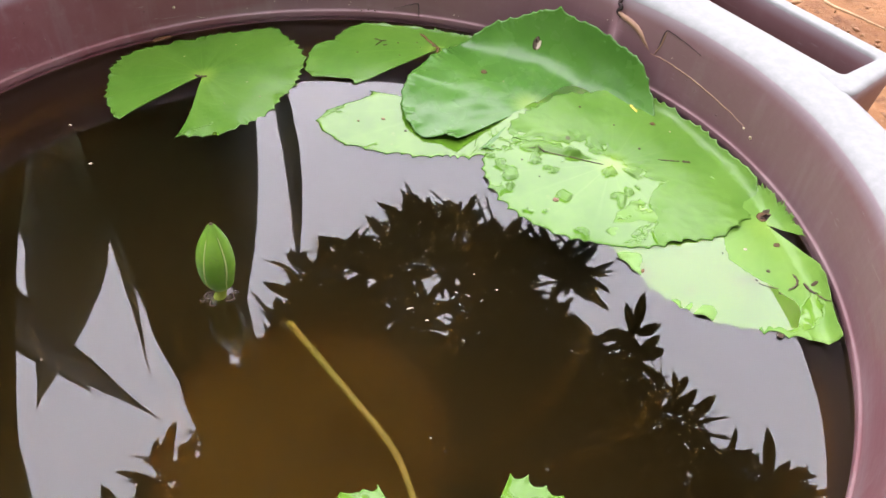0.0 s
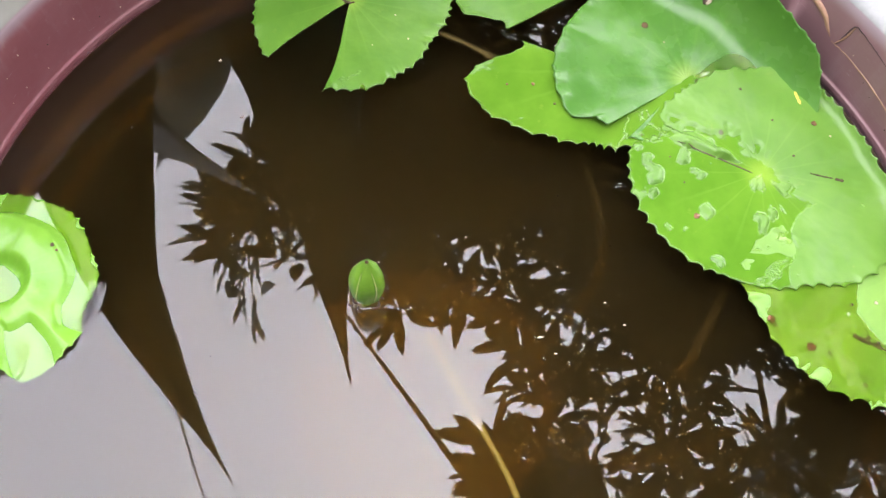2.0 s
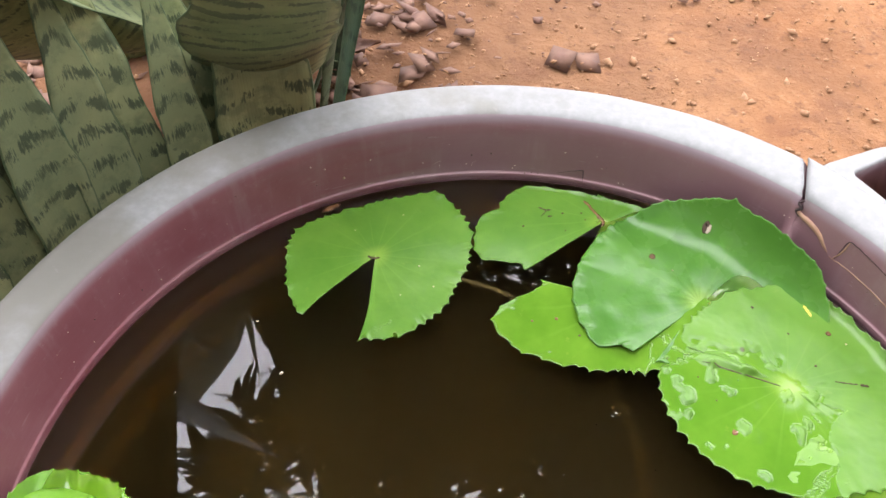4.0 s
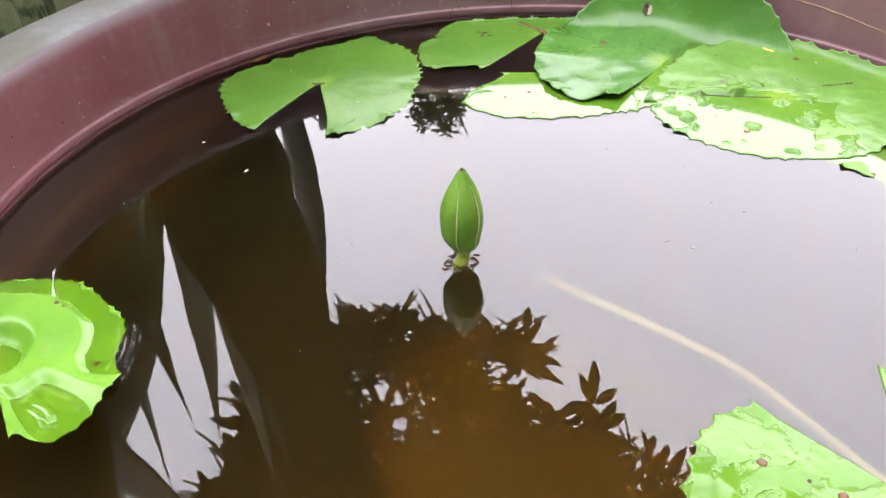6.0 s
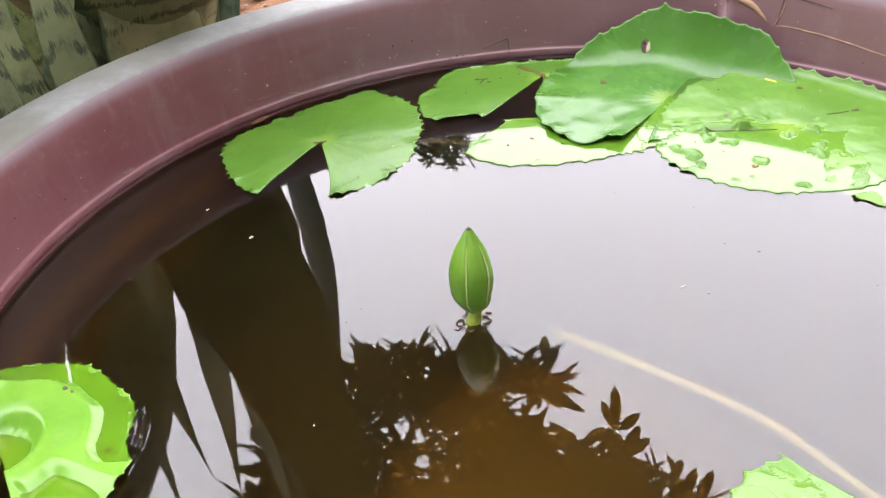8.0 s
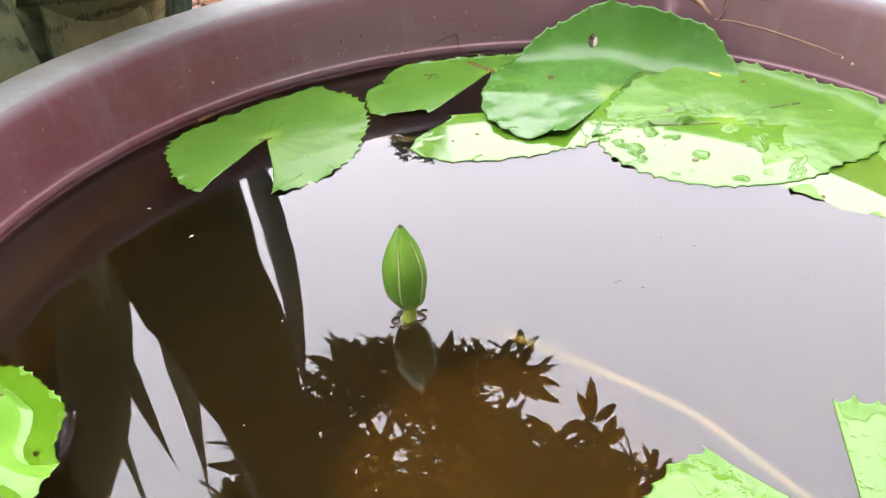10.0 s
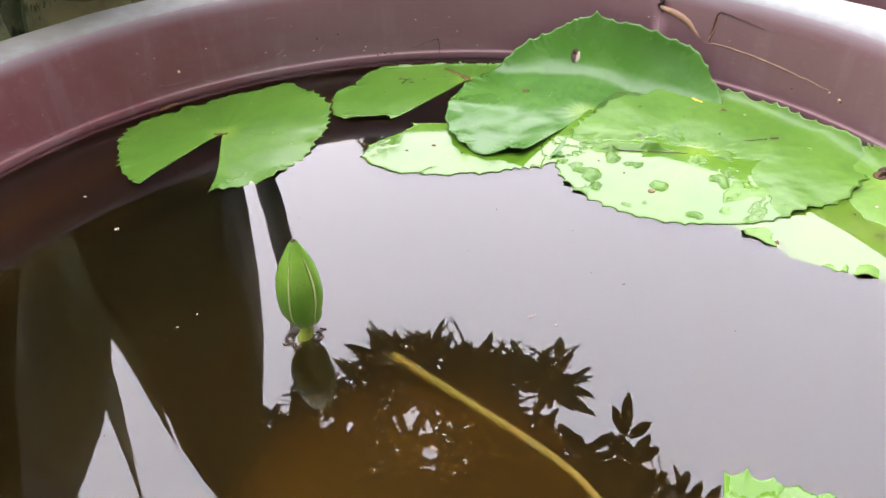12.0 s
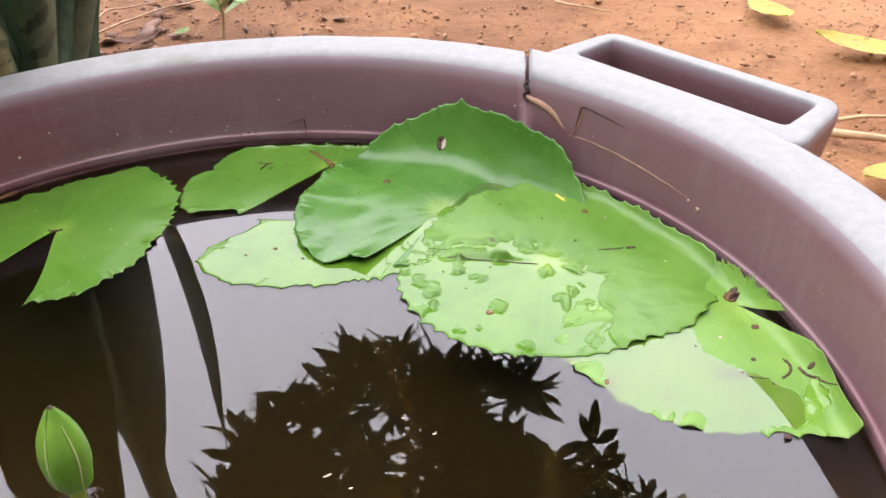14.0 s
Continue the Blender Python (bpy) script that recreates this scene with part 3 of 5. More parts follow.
def clay_pot():
    pot = thing("clay_pot", (-0.0555, 0.366, 0.0125), "silted terracotta planting pot standing under the water", "pot")
    bm = bmesh.new()
    line = [(0.0, 0.0), (0.056, 0.0), (0.065, 0.022), (0.071, 0.036), (0.079, 0.038), (0.082, 0.045), (0.0815, 0.051), (0.077, 0.053), (0.0735, 0.049), (0.071, 0.040), (0.069, 0.032)]
    rings = [[(max(r, 0.001) * math.cos(a) * (1 + 0.01 * math.sin(3 * a)), max(r, 0.001) * math.sin(a), z) for a in (2 * math.pi * k / 72 for k in range(72))] for r, z in line]
    skin(bm, rings, True)
    bmesh.ops.recalc_face_normals(bm, faces=bm.faces)
    part("pot_body", bm, CLAY, pot)
    bm = bmesh.new()
    rings = [[(r * math.cos(a), r * math.sin(a), 0.047 + 0.005 * wobble(r * math.cos(a), r * math.sin(a), 5, 30) - 0.1 * max(0, r - 0.06)) for a in (2 * math.pi * k / 48 for k in range(48))] for r in (0.0715, 0.055, 0.035, 0.015, 0.004)]
    made = skin(bm, rings, True)
    bm.faces.new(made[-1])
    bmesh.ops.recalc_face_normals(bm, faces=bm.faces)
    part("mud", bm, MUD, pot, "brown mud filling the pot")


clay_pot()


def stem(parent, points, radius, material, label):
    """A round stem through world places, a part of its pad or bud."""
    bm = bmesh.new()
    line = [p - parent.location for p in glide(points, 8)]
    tube(bm, line, [radius * (1.0 - 0.25 * i / len(line)) for i in range(len(line))], 8)
    part("stem", bm, material, parent, label)


# ---------------------------------------------------------------- lily pads
def against_wall(x, y, z, reach, bend):
    """What would pass through the tub's wall bends up along it."""
    dx, dy = x - CX, y - CY
    d = math.hypot(dx, dy)
    start = reach - bend
    if d <= start:
        return x, y, z
    e = d - start
    inward = bend * (1 - math.exp(-e / bend))
    k = (start + inward) / d
    return CX + dx * k, CY + dy * k, z + (e - inward)


def radius_at(keys, deg):
    """Radius by turn, smooth and periodic through (degrees, radius) keys."""
    k = len(keys)
    for i in range(k):
        a0, r1 = keys[i]
        a1, r2 = keys[(i + 1) % k]
        span = (a1 - a0) % 360 or 360
        off = (deg - a0) % 360
        if off < span or k == 1:
            r0, r3 = keys[i - 1][1], keys[(i + 2) % k][1]
            t = off / span
            t2 = t * t * (3 - 2 * t)
            lin = r1 + (r2 - r1) * t2
            return lin + 0.12 * (t * (1 - t)) * ((r1 + r2) - (r0 + r3))
    return keys[0][1]


def lily_pad(keys, at, notch, level, material, label, seed, teeth=0.0027, roll=0.0009, shape=None, notch_bow=0.0, thick=0.0005, reach=0.2585, climb=0.004, bend=0.012, curl=0.0016, rough=0.0, flood=-1.0, calm=1.0):
    """A floating pad: radius keys round its middle, a notch from one turn to another (degrees), level over the water.
    shape(u, v, turn, share) gives the extra height, flood the level of the water film that lies on the blade,
    calm the share of the blade's waves."""
    bm = bmesh.new()
    uvs = {}
    hi, lo = notch
    span = (lo - hi) % 360 or 360          # the blade runs from the first turn round to the second
    sides, rings = 420, 44
    top, under = [], []
    for i in range(rings + 1):
        share = (i / rings) ** 0.85
        row, row2 = [], []
        for k in range(sides + 1):
            t = k / sides
            deg = hi + span * t
            a = radians(deg)
            r = radius_at(keys, deg % 360)
            ux, uy, qx, qy = math.cos(a), math.sin(a), at[0] - CX, at[1] - CY
            along = ux * qx + uy * qy
            r = min(r, math.sqrt(max(0.0, along * along - qx * qx - qy * qy + (reach + climb) ** 2)) - along)
            jag = 1.1 - 1.6 * abs(math.sin(t * span * 0.45 + 2.6 * wobble(t * 5, seed, 0, 3))) ** 0.6
            r += teeth * jag * (0.6 + 0.9 * wobble(t * 4, seed, 5, 3)) * share**6 + 0.0022 * wobble(t * 3, seed, 9, 4) * share**3
            bow = notch_bow * math.sin(math.pi * share) * (math.exp(-t * 16) - math.exp(-(1 - t) * 16))
            a += bow
            x, y = share * r * math.cos(a), share * r * math.sin(a)
            z = level + calm * (0.0005 * wobble(at[0] + x, at[1] + y, seed + 8, 80.0) + 0.0012 * wobble(at[0] + x, at[1] + y, seed, 34.0) + 0.0012 * wobble(at[0] + x, at[1] + y, seed + 4, 17.0))
            z += rough * wobble(at[0] + x, at[1] + y, seed + 6, 110.0) * smooth(share, 0.15, 0.5) + 0.5 * rough * wobble(at[0] + x, at[1] + y, seed + 2, 260.0)
            # here and there the margin curls up, tooth by tooth
            z += curl * smooth(wobble(t * 9, seed, 3.0, 4) + 0.5 * wobble(t * 31, seed, 7.0, 4), 0.05, 0.45) * smooth(share, 0.88, 1.0)
            z += calm * 0.0011 * math.sin(t * span * 0.21 + seed + 2 * wobble(t * 6, seed, 2, 2)) * share**6 + roll * share**9
            z -= 0.0006 * math.exp(-(share / 0.1) ** 2)
            if shape:
                z += shape(x, y, deg % 360, share)
            z = max(z, flood)
            px, py, pz = against_wall(at[0] + x, at[1] + y, WATER + z, reach, bend)
            v = bm.verts.new((px - at[0], py - at[1], pz - WATER))
            uvs[v] = (deg / 360.0, share)
            row.append(v)
            e = max(0.0, math.hypot(at[0] + x - CX, at[1] + y - CY) - reach + bend)
            steep = 1 - math.exp(-e / bend)
            t_ = thick * (1 - 0.6 * share**12)
            out = t_ * steep / max(0.05, math.hypot(px - CX, py - CY))
            w = bm.verts.new((px - at[0] + (px - CX) * out, py - at[1] + (py - CY) * out, pz - WATER - t_ * (1 - 0.9 * steep)))
            uvs[w] = uvs[v]
            row2.append(w)
        top.append(row)
        under.append(row2)
    for i in range(rings):
        for k in range(sides):
            bm.faces.new((top[i][k], top[i + 1][k], top[i + 1][k + 1], top[i][k + 1]))
            bm.faces.new((under[i][k], under[i][k + 1], under[i + 1][k + 1], under[i + 1][k]))
    for k in range(sides):
        bm.faces.new((top[-1][k], under[-1][k], under[-1][k + 1], top[-1][k + 1]))
    for i in range(rings):
        bm.faces.new((top[i][0], under[i][0], under[i + 1][0], top[i + 1][0]))
        bm.faces.new((top[i][-1], top[i + 1][-1], under[i + 1][-1], under[i][-1]))
    layer = bm.loops.layers.uv.new("UVMap")
    for f in bm.faces:
        for loop in f.loops:
            loop[layer].uv = uvs[loop.vert]
    pad = thing("lily_pad", (at[0], at[1], WATER), label, "lily pad", "floating lily pads")
    part("blade", bm, material, pad)
    return pad


# glossy pad with an open notch, clear of the others
pad_a = lily_pad([(71, 0.0715), (31, 0.0685), (6, 0.0625), (345, 0.060), (317, 0.0635), (292, 0.068), (272, 0.069), (237, 0.067), (221, 0.063), (194, 0.0595), (162, 0.061), (140, 0.058), (104, 0.057), (82, 0.066)][::-1],
         (-0.152, 0.571), (272, 237), 0.0007, PAD, "glossy green lily pad with an open notch floating near the wall", 1.0, notch_bow=0.05, reach=0.2605, climb=-0.011, curl=0.0008, roll=0.0, calm=0.5)
def tucked(ax, ay, sink):
    """A blade that dips where the larger raised pad lies over it."""
    return lambda x, y, deg, share: -sink * smooth(0.088 - math.hypot(ax + x - 0.06, ay + y - 0.562), 0.0, 0.014)


# pad by the back wall, its notch edge straight
pad_b = lily_pad([(18, 0.032), (92, 0.024), (148, 0.06), (178, 0.073), (190, 0.088), (208, 0.094), (222, 0.073), (262, 0.05), (320, 0.045)],
         (-0.002, 0.625), (250, 226), 0.0008, PAD, "torn green lily pad with brown marks against the wall", 2.0, teeth=0.0016, shape=tucked(-0.002, 0.625, 0.006), reach=0.2615, climb=-0.007, curl=0.0009, roll=0.0, calm=0.5)
# half-sunk pad below the raised one
pad_c = lily_pad([(174, 0.058), (199, 0.09), (211, 0.085), (228, 0.071), (243, 0.061), (268, 0.053), (312, 0.05), (20, 0.05), (125, 0.04)],
         (0.016, 0.556), (170, 100), -0.0002, PAD_PALE, "pale half-sunk lily pad under a larger one", 3.0, teeth=0.003, shape=tucked(0.016, 0.556, 0.004), roll=0.0, rough=0.0006, flood=0.0004)


def raised(x, y, deg, share):
    return -0.0062 * smooth(x - 0.6 * y, -0.02, 0.025) + 0.0004 * smooth(share, 0.2, 1.0) + 0.005 * smooth(0.42 * x + 0.9 * y, 0.02, 0.085) + 0.002 * math.sin(deg / 360 * 2 * math.pi * 5) * share**2


pad_d = lily_pad([(9, 0.086), (27, 0.09), (49, 0.0905), (65, 0.0865), (84, 0.082), (105, 0.082), (140, 0.08), (165, 0.08), (195, 0.081), (213, 0.079), (222, 0.066), (250, 0.055), (300, 0.06), (340, 0.075)],
         (0.06, 0.562), (240, 228), 0.0030, PAD_DARK, "dark green lily pad leaning up the tub wall, with a hole", 4.0, teeth=0.0015, shape=raised, reach=0.2585, climb=0.2, bend=0.03)


def fold(x, y, deg, share):
    """A closed fold, a high side by the wall, and a sunken margin towards the open water."""
    off = (deg - 164 + 180) % 360 - 180
    low = smooth(0.026 - y - 0.9 * max(0.0, x + 0.01) - 0.013 * wobble(x, y, 5.0, 60.0) - 0.012 * wobble(x, y, 8.0, 150.0), 0.0, 0.012) * smooth(0.045 - x - 0.3 * max(0.0, -y), 0.0, 0.03)
    return 0.0034 * math.exp(-(off / 6.0) ** 2) * smooth(share, 0.1, 0.35) * (1 - smooth(share, 0.6, 0.85)) - 0.0022 * low * (1 - 1.1 * smooth(wobble(x, y, 14.0, 75.0) + 0.5 * wobble(x, y, 3.0, 190.0), 0.34, 0.5)) - 0.0005 * smooth(-y, -0.03, 0.05) + 0.0012 * smooth(y + 0.5 * x, 0.0, 0.07)


pad_e = lily_pad([(12, 0.0835), (50, 0.082), (63, 0.078), (85, 0.074), (110, 0.072), (134, 0.069), (152, 0.069), (192, 0.077), (222, 0.0755), (240, 0.074), (263, 0.0715), (292, 0.073), (320, 0.081), (340, 0.0855)],
         (0.109, 0.507), (162.5, 162), 0.0018, PAD_ROUND, "large round lily pad with a closed fold, partly wet", 5.0, shape=fold, roll=0.0, climb=0.0015, curl=0.0006, rough=0.0003, flood=0.0003)


def slope(x, y, deg, share):
    return -0.0012 * smooth(-y - 0.5 * x, 0.01, 0.07) + 0.003 * smooth(x, -0.005, 0.02)


pad_f = lily_pad([(326, 0.03), (345, 0.03), (20, 0.03), (90, 0.03), (150, 0.06), (196, 0.089), (210, 0.087), (225, 0.086), (240, 0.085), (254, 0.082), (270, 0.082), (286, 0.09), (291, 0.078), (300, 0.052)],
         (0.19, 0.461), (318, 300), 0.0004, PAD_OLD, "old spotted lily pad drying at its tip by the wall", 6.0, shape=slope, roll=0.0002, reach=0.2585, rough=0.0003)


def cupped(x, y, deg, share):
    """A young pad: a low dome behind its middle, a lobe rolled up the wall, and a margin and a lobe just under the water."""
    dome = 0.0042 * math.exp(-((x - 0.008) / 0.022) ** 2 - ((y - 0.024) / 0.017) ** 2)
    ridge = 0.0010 * math.exp(-((x - 0.017 + 0.15 * y) / 0.010) ** 2) * smooth(-y, -0.02, 0.0)
    lobe = 0.0075 * smooth(-x, -0.002, 0.018) * smooth(share, 0.2, 0.6)
    dip = 0.0038 * smooth(0.016 - math.hypot(x - 0.002, y - 0.001), 0.0, 0.007)

    def near(mid, half):
        return smooth(half - abs((deg - mid + 180) % 360 - 180), 0.0, 16.0)

    margin = near(55, 84) * smooth(share, 0.66, 0.82)
    tip = near(313, 24) * smooth(share, 0.4, 0.55)
    under = max(margin, tip)
    return (dome + ridge + lobe - dip) * (1 - under) - 0.0036 * under


pad_g = lily_pad([(124, 0.052), (107, 0.053), (78, 0.051), (42, 0.0495), (22, 0.0507), (354, 0.049), (338, 0.056), (306, 0.0585), (296, 0.05), (282, 0.059), (265, 0.0615), (246, 0.05), (230, 0.046), (198, 0.036), (160, 0.034), (141, 0.04)][::-1],
         (-0.280, 0.343), (294, 283), 0.0024, PAD_BRIGHT, "bright young lily pad curled against the tub wall", 7.0, shape=cupped, teeth=0.0016, curl=0.0, calm=0.4, reach=0.2585, climb=0.2)
STEM_G = [(-0.11, 0.355, 0.055), (-0.18, 0.345, 0.06), (-0.25, 0.342, 0.11), (-0.274, 0.342, 0.1715)]
pad_h = lily_pad([(71, 0.062), (40, 0.066), (0, 0.068), (320, 0.068), (280, 0.068), (240, 0.068), (200, 0.07), (175, 0.0715), (152, 0.068), (140, 0.064), (125, 0.058)][::-1],
         (0.033, 0.231), (125, 72), 0.0004, PAD_PALE, "pale lily pad with a wide notch over its own stem", 8.0, roll=0.0004, rough=0.0004, flood=0.0005)


# ---------------------------------------------------------------- the bud
def lily_bud():
    bud = thing("water_lily_bud", (-0.091, 0.3777, WATER), "closed green water lily bud standing out of the water", "flower bud")
    lean = Vector((0.0014, 0.0023, 0.0451))
    seams = [radians(a) for a in (-116, -44, 62, 158)]

    def body(h, turn, out=0.0):
        """A place on the bud: h from 0 at the water to 1 at the tip."""
        p = lean * h + Vector((0.0012 * math.sin(math.pi * min(1.0, h / 0.3)), 0, 0))
        if h < 0.15:
            r = 0.0031 - 0.0004 * math.sin(math.pi * max(0.0, h) / 0.15)
        else:
            r = float(np.interp((h - 0.15) / 0.85, (0, 0.03, 0.08, 0.15, 0.24, 0.35, 0.46, 0.58, 0.7, 0.8, 0.88, 0.95, 1), (0.0034, 0.0047, 0.0059, 0.0070, 0.0078, 0.0083, 0.0083, 0.0077, 0.0064, 0.0049, 0.0034, 0.0021, 0.0011)))
        r *= 1 + 0.035 * math.cos(4 * turn + 0.6)
        return p + Vector(((r + out) * math.cos(turn), (r + out) * math.sin(turn), 0))

    bm = bmesh.new()
    skin(bm, [[body(h / 40, 2 * math.pi * k / 24) for k in range(24)] for h in range(-2, 7)], True, True)
    part("neck", bm, BUD_NECK, bud, "yellow-green neck at the waterline")
    bm = bmesh.new()
    skin(bm, [[body(h / 80, 2 * math.pi * k / 24, -0.0003) for k in range(24)] for h in range(12, 81)], True, True)
    part("core", bm, BUD, bud)
    for s in range(4):
        a, b = seams[s], seams[(s + 1) % 4] + (2 * math.pi if s == 3 else 0)
        mid, wide = (a + b) / 2, (b - a) / 2 * 1.03
        bm = bmesh.new()
        rows = []
        for h in range(0, 37):
            hh = 0.148 + 0.852 * h / 36
            half = wide * (1 - 0.12 * (h / 36) ** 4)
            rows.append([body(hh, mid + half * (c / 7 - 1) + 0.10 * math.sin(h / 13), 0.0005 * (1 - abs(c / 7 - 1) ** 6) * (1 - (h / 36) ** 8) + (0.0002 if s % 2 else 0.0) + 0.0002 * wobble(c * 0.4, h * 0.12, s, 1.0)) for c in range(15)])
        skin(bm, rows, False)
        part("sepal", bm, BUD, bud)
    for turn in seams:
        bm = bmesh.new()
        line = [body(0.17 + 0.70 * h / 24, turn + 0.10 * math.sin((0.17 + 0.70 * h / 24 - 0.148) / 0.852 * 36 / 13), 0.0003) for h in range(25)]
        tube(bm, line, [0.00042 * math.sin(math.pi * (0.1 + 0.85 * i / 24)) for i in range(25)], 5)
        part("sepal_edge", bm, BUD_LINE, bud, "pale seam between sepals")
    bm = bmesh.new()
    tube(bm, [body(0.975, k, -0.0016) * 1.0 for k in (0.0,)] + [lean * 1.0, lean * 1.02], [0.0011, 0.0010, 0.0003], 7)
    part("tip", bm, DIRT, bud, "brown withered tip")
    stem(bud, [(-0.045, 0.355, 0.06), (-0.068, 0.362, 0.1), (-0.086, 0.373, 0.15), (-0.091, 0.3777, 0.185)], 0.0014, STEM_DEEP, "dark stem below the bud")


lily_bud()


stem(pad_h, [(-0.056, 0.371, 0.170), (-0.028, 0.337, 0.1745), (0.001, 0.303, 0.1755), (0.013, 0.279, 0.1765), (0.033, 0.231, 0.1785)], 0.0019, STEM, "yellow-green stem under the water")
# lower end in the darker stem colour, painted fading into the murk
stem(pad_h, [(-0.06, 0.40, 0.075), (-0.069, 0.394, 0.12), (-0.066, 0.383, 0.152), (-0.056, 0.371, 0.1653)], 0.0015, STEM_DEEP, "brown lower end of the stem, painted dim with depth")
stem(pad_g, STEM_G, 0.0016, STEM_DEEP, "thin brown submerged stem")
stem(pad_a, [(-0.05, 0.375, 0.06), (0.005, 0.40, 0.09), (0.035, 0.46, 0.11), (0.0, 0.53, 0.14), (-0.06, 0.56, 0.165), (-0.15, 0.57, 0.178)], 0.0018, STEM_DEEP, "thin brown submerged stem")
stem(pad_e, [(-0.04, 0.37, 0.06), (0.04, 0.36, 0.08), (0.09, 0.4, 0.11), (0.105, 0.46, 0.15), (0.109, 0.505, 0.178)], 0.002, STEM_DEEP, "brown submerged stem")
stem(pad_f, [(-0.04, 0.365, 0.06), (0.06, 0.345, 0.08), (0.12, 0.37, 0.1), (0.17, 0.42, 0.14), (0.19, 0.46, 0.178)], 0.002, STEM_DEEP, "brown submerged stem")


# ---------------------------------------------------------------- snake plants
def snake_blade(parent, base, tip, width, bow=(0, 0, 0), twist=0.0, face=0.0, base_width=0.55, material=None):
    """One stiff strap leaf from base to tip, in the clump's own space."""
    bm = bmesh.new()
    b, t = Vector(base), Vector(tip)
    length = (t - b).length
    rings, across = 36, 9
    rows, uvs = [], {}
    seed = base[0] * 7 + tip[1] * 3
    for i in range(rings + 1):
        s = i / rings
        p = b.lerp(t, s) + Vector(bow) * math.sin(math.pi * s)
        p += Vector((0.002 * wobble(seed, s, 0, 5), 0.002 * wobble(seed, s, 3, 5), 0))
        ahead = ((t - b) / length + Vector(bow) * math.pi / length * math.cos(math.pi * s)).normalized()
        a = face + twist * s
        side = Vector((math.cos(a), math.sin(a), 0))
        side = (side - ahead * side.dot(ahead)).normalized()
        out = ahead.cross(side)
        w = width * 0.5 * (base_width + (1 - base_width) * smooth(s, 0, 0.4)) * (1 - smooth(s, 0.55, 1.0)) ** 0.75 * (1 + 0.05 * wobble(seed, s, 8, 6))
        w = max(w, 0.0008)
        cup = 0.28 * (1 - s) + 0.08
        left_edge = 0.13 * wobble(seed, s * length * 14, 2.0, 1.6) + 0.09 * wobble(seed, s * length * 30, 6.0, 1.6)
        right_edge = 0.13 * wobble(seed, s * length * 14, 11.0, 1.6) + 0.09 * wobble(seed, s * length * 30, 15.0, 1.6)
        ring = []
        for c in range(across):
            u = 2 * c / (across - 1) - 1
            ring.append((p + side * (u * w * (1 + (right_edge if u > 0 else left_edge)) + 0.0015 * wobble(s * 4, u, seed, 3)) + out * (cup * w * (u * u - 1)), (u + 1) / 2))
        thick = 0.0026 * (1 - 0.6 * s)
        for c in range(across - 1, -1, -1):
            u = 2 * c / (across - 1) - 1
            ring.append((p + side * (u * w * 0.985 * (1 + (right_edge if u > 0 else left_edge))) + out * (cup * w * (u * u - 1) + thick * (1 - u * u) + 0.0006), (u + 1) / 2))
        made = []
        for q, u in ring:
            v = bm.verts.new(q)
            uvs[v] = (u, s * length)
            made.append(v)
        rows.append(made)
    for r0, r1 in zip(rows, rows[1:]):
        k = len(r0)
        for i in range(k):
            j = (i + 1) % k
            bm.faces.new((r0[i], r0[j], r1[j], r1[i]))
    bm.faces.new(reversed(rows[0]))
    bm.faces.new(rows[-1])
    bmesh.ops.recalc_face_normals(bm, faces=bm.faces)
    layer = bm.loops.layers.uv.new("UVMap")
    for f in bm.faces:
        for loop in f.loops:
            loop[layer].uv = uvs[loop.vert]
    return part("leaf", bm, material or SNAKE, parent)


CLUMP = (-0.42, 0.70, 0.0)
snake = thing("snake_plant", CLUMP, "clump of mottled grey-green snake plant leaves beside the tub", "plant")


def blade(base, tip, width, **more):
    c = Vector(CLUMP)
    snake_blade(snake, Vector((*base, -0.005)) - c, Vector(tip) - c, width, **more)


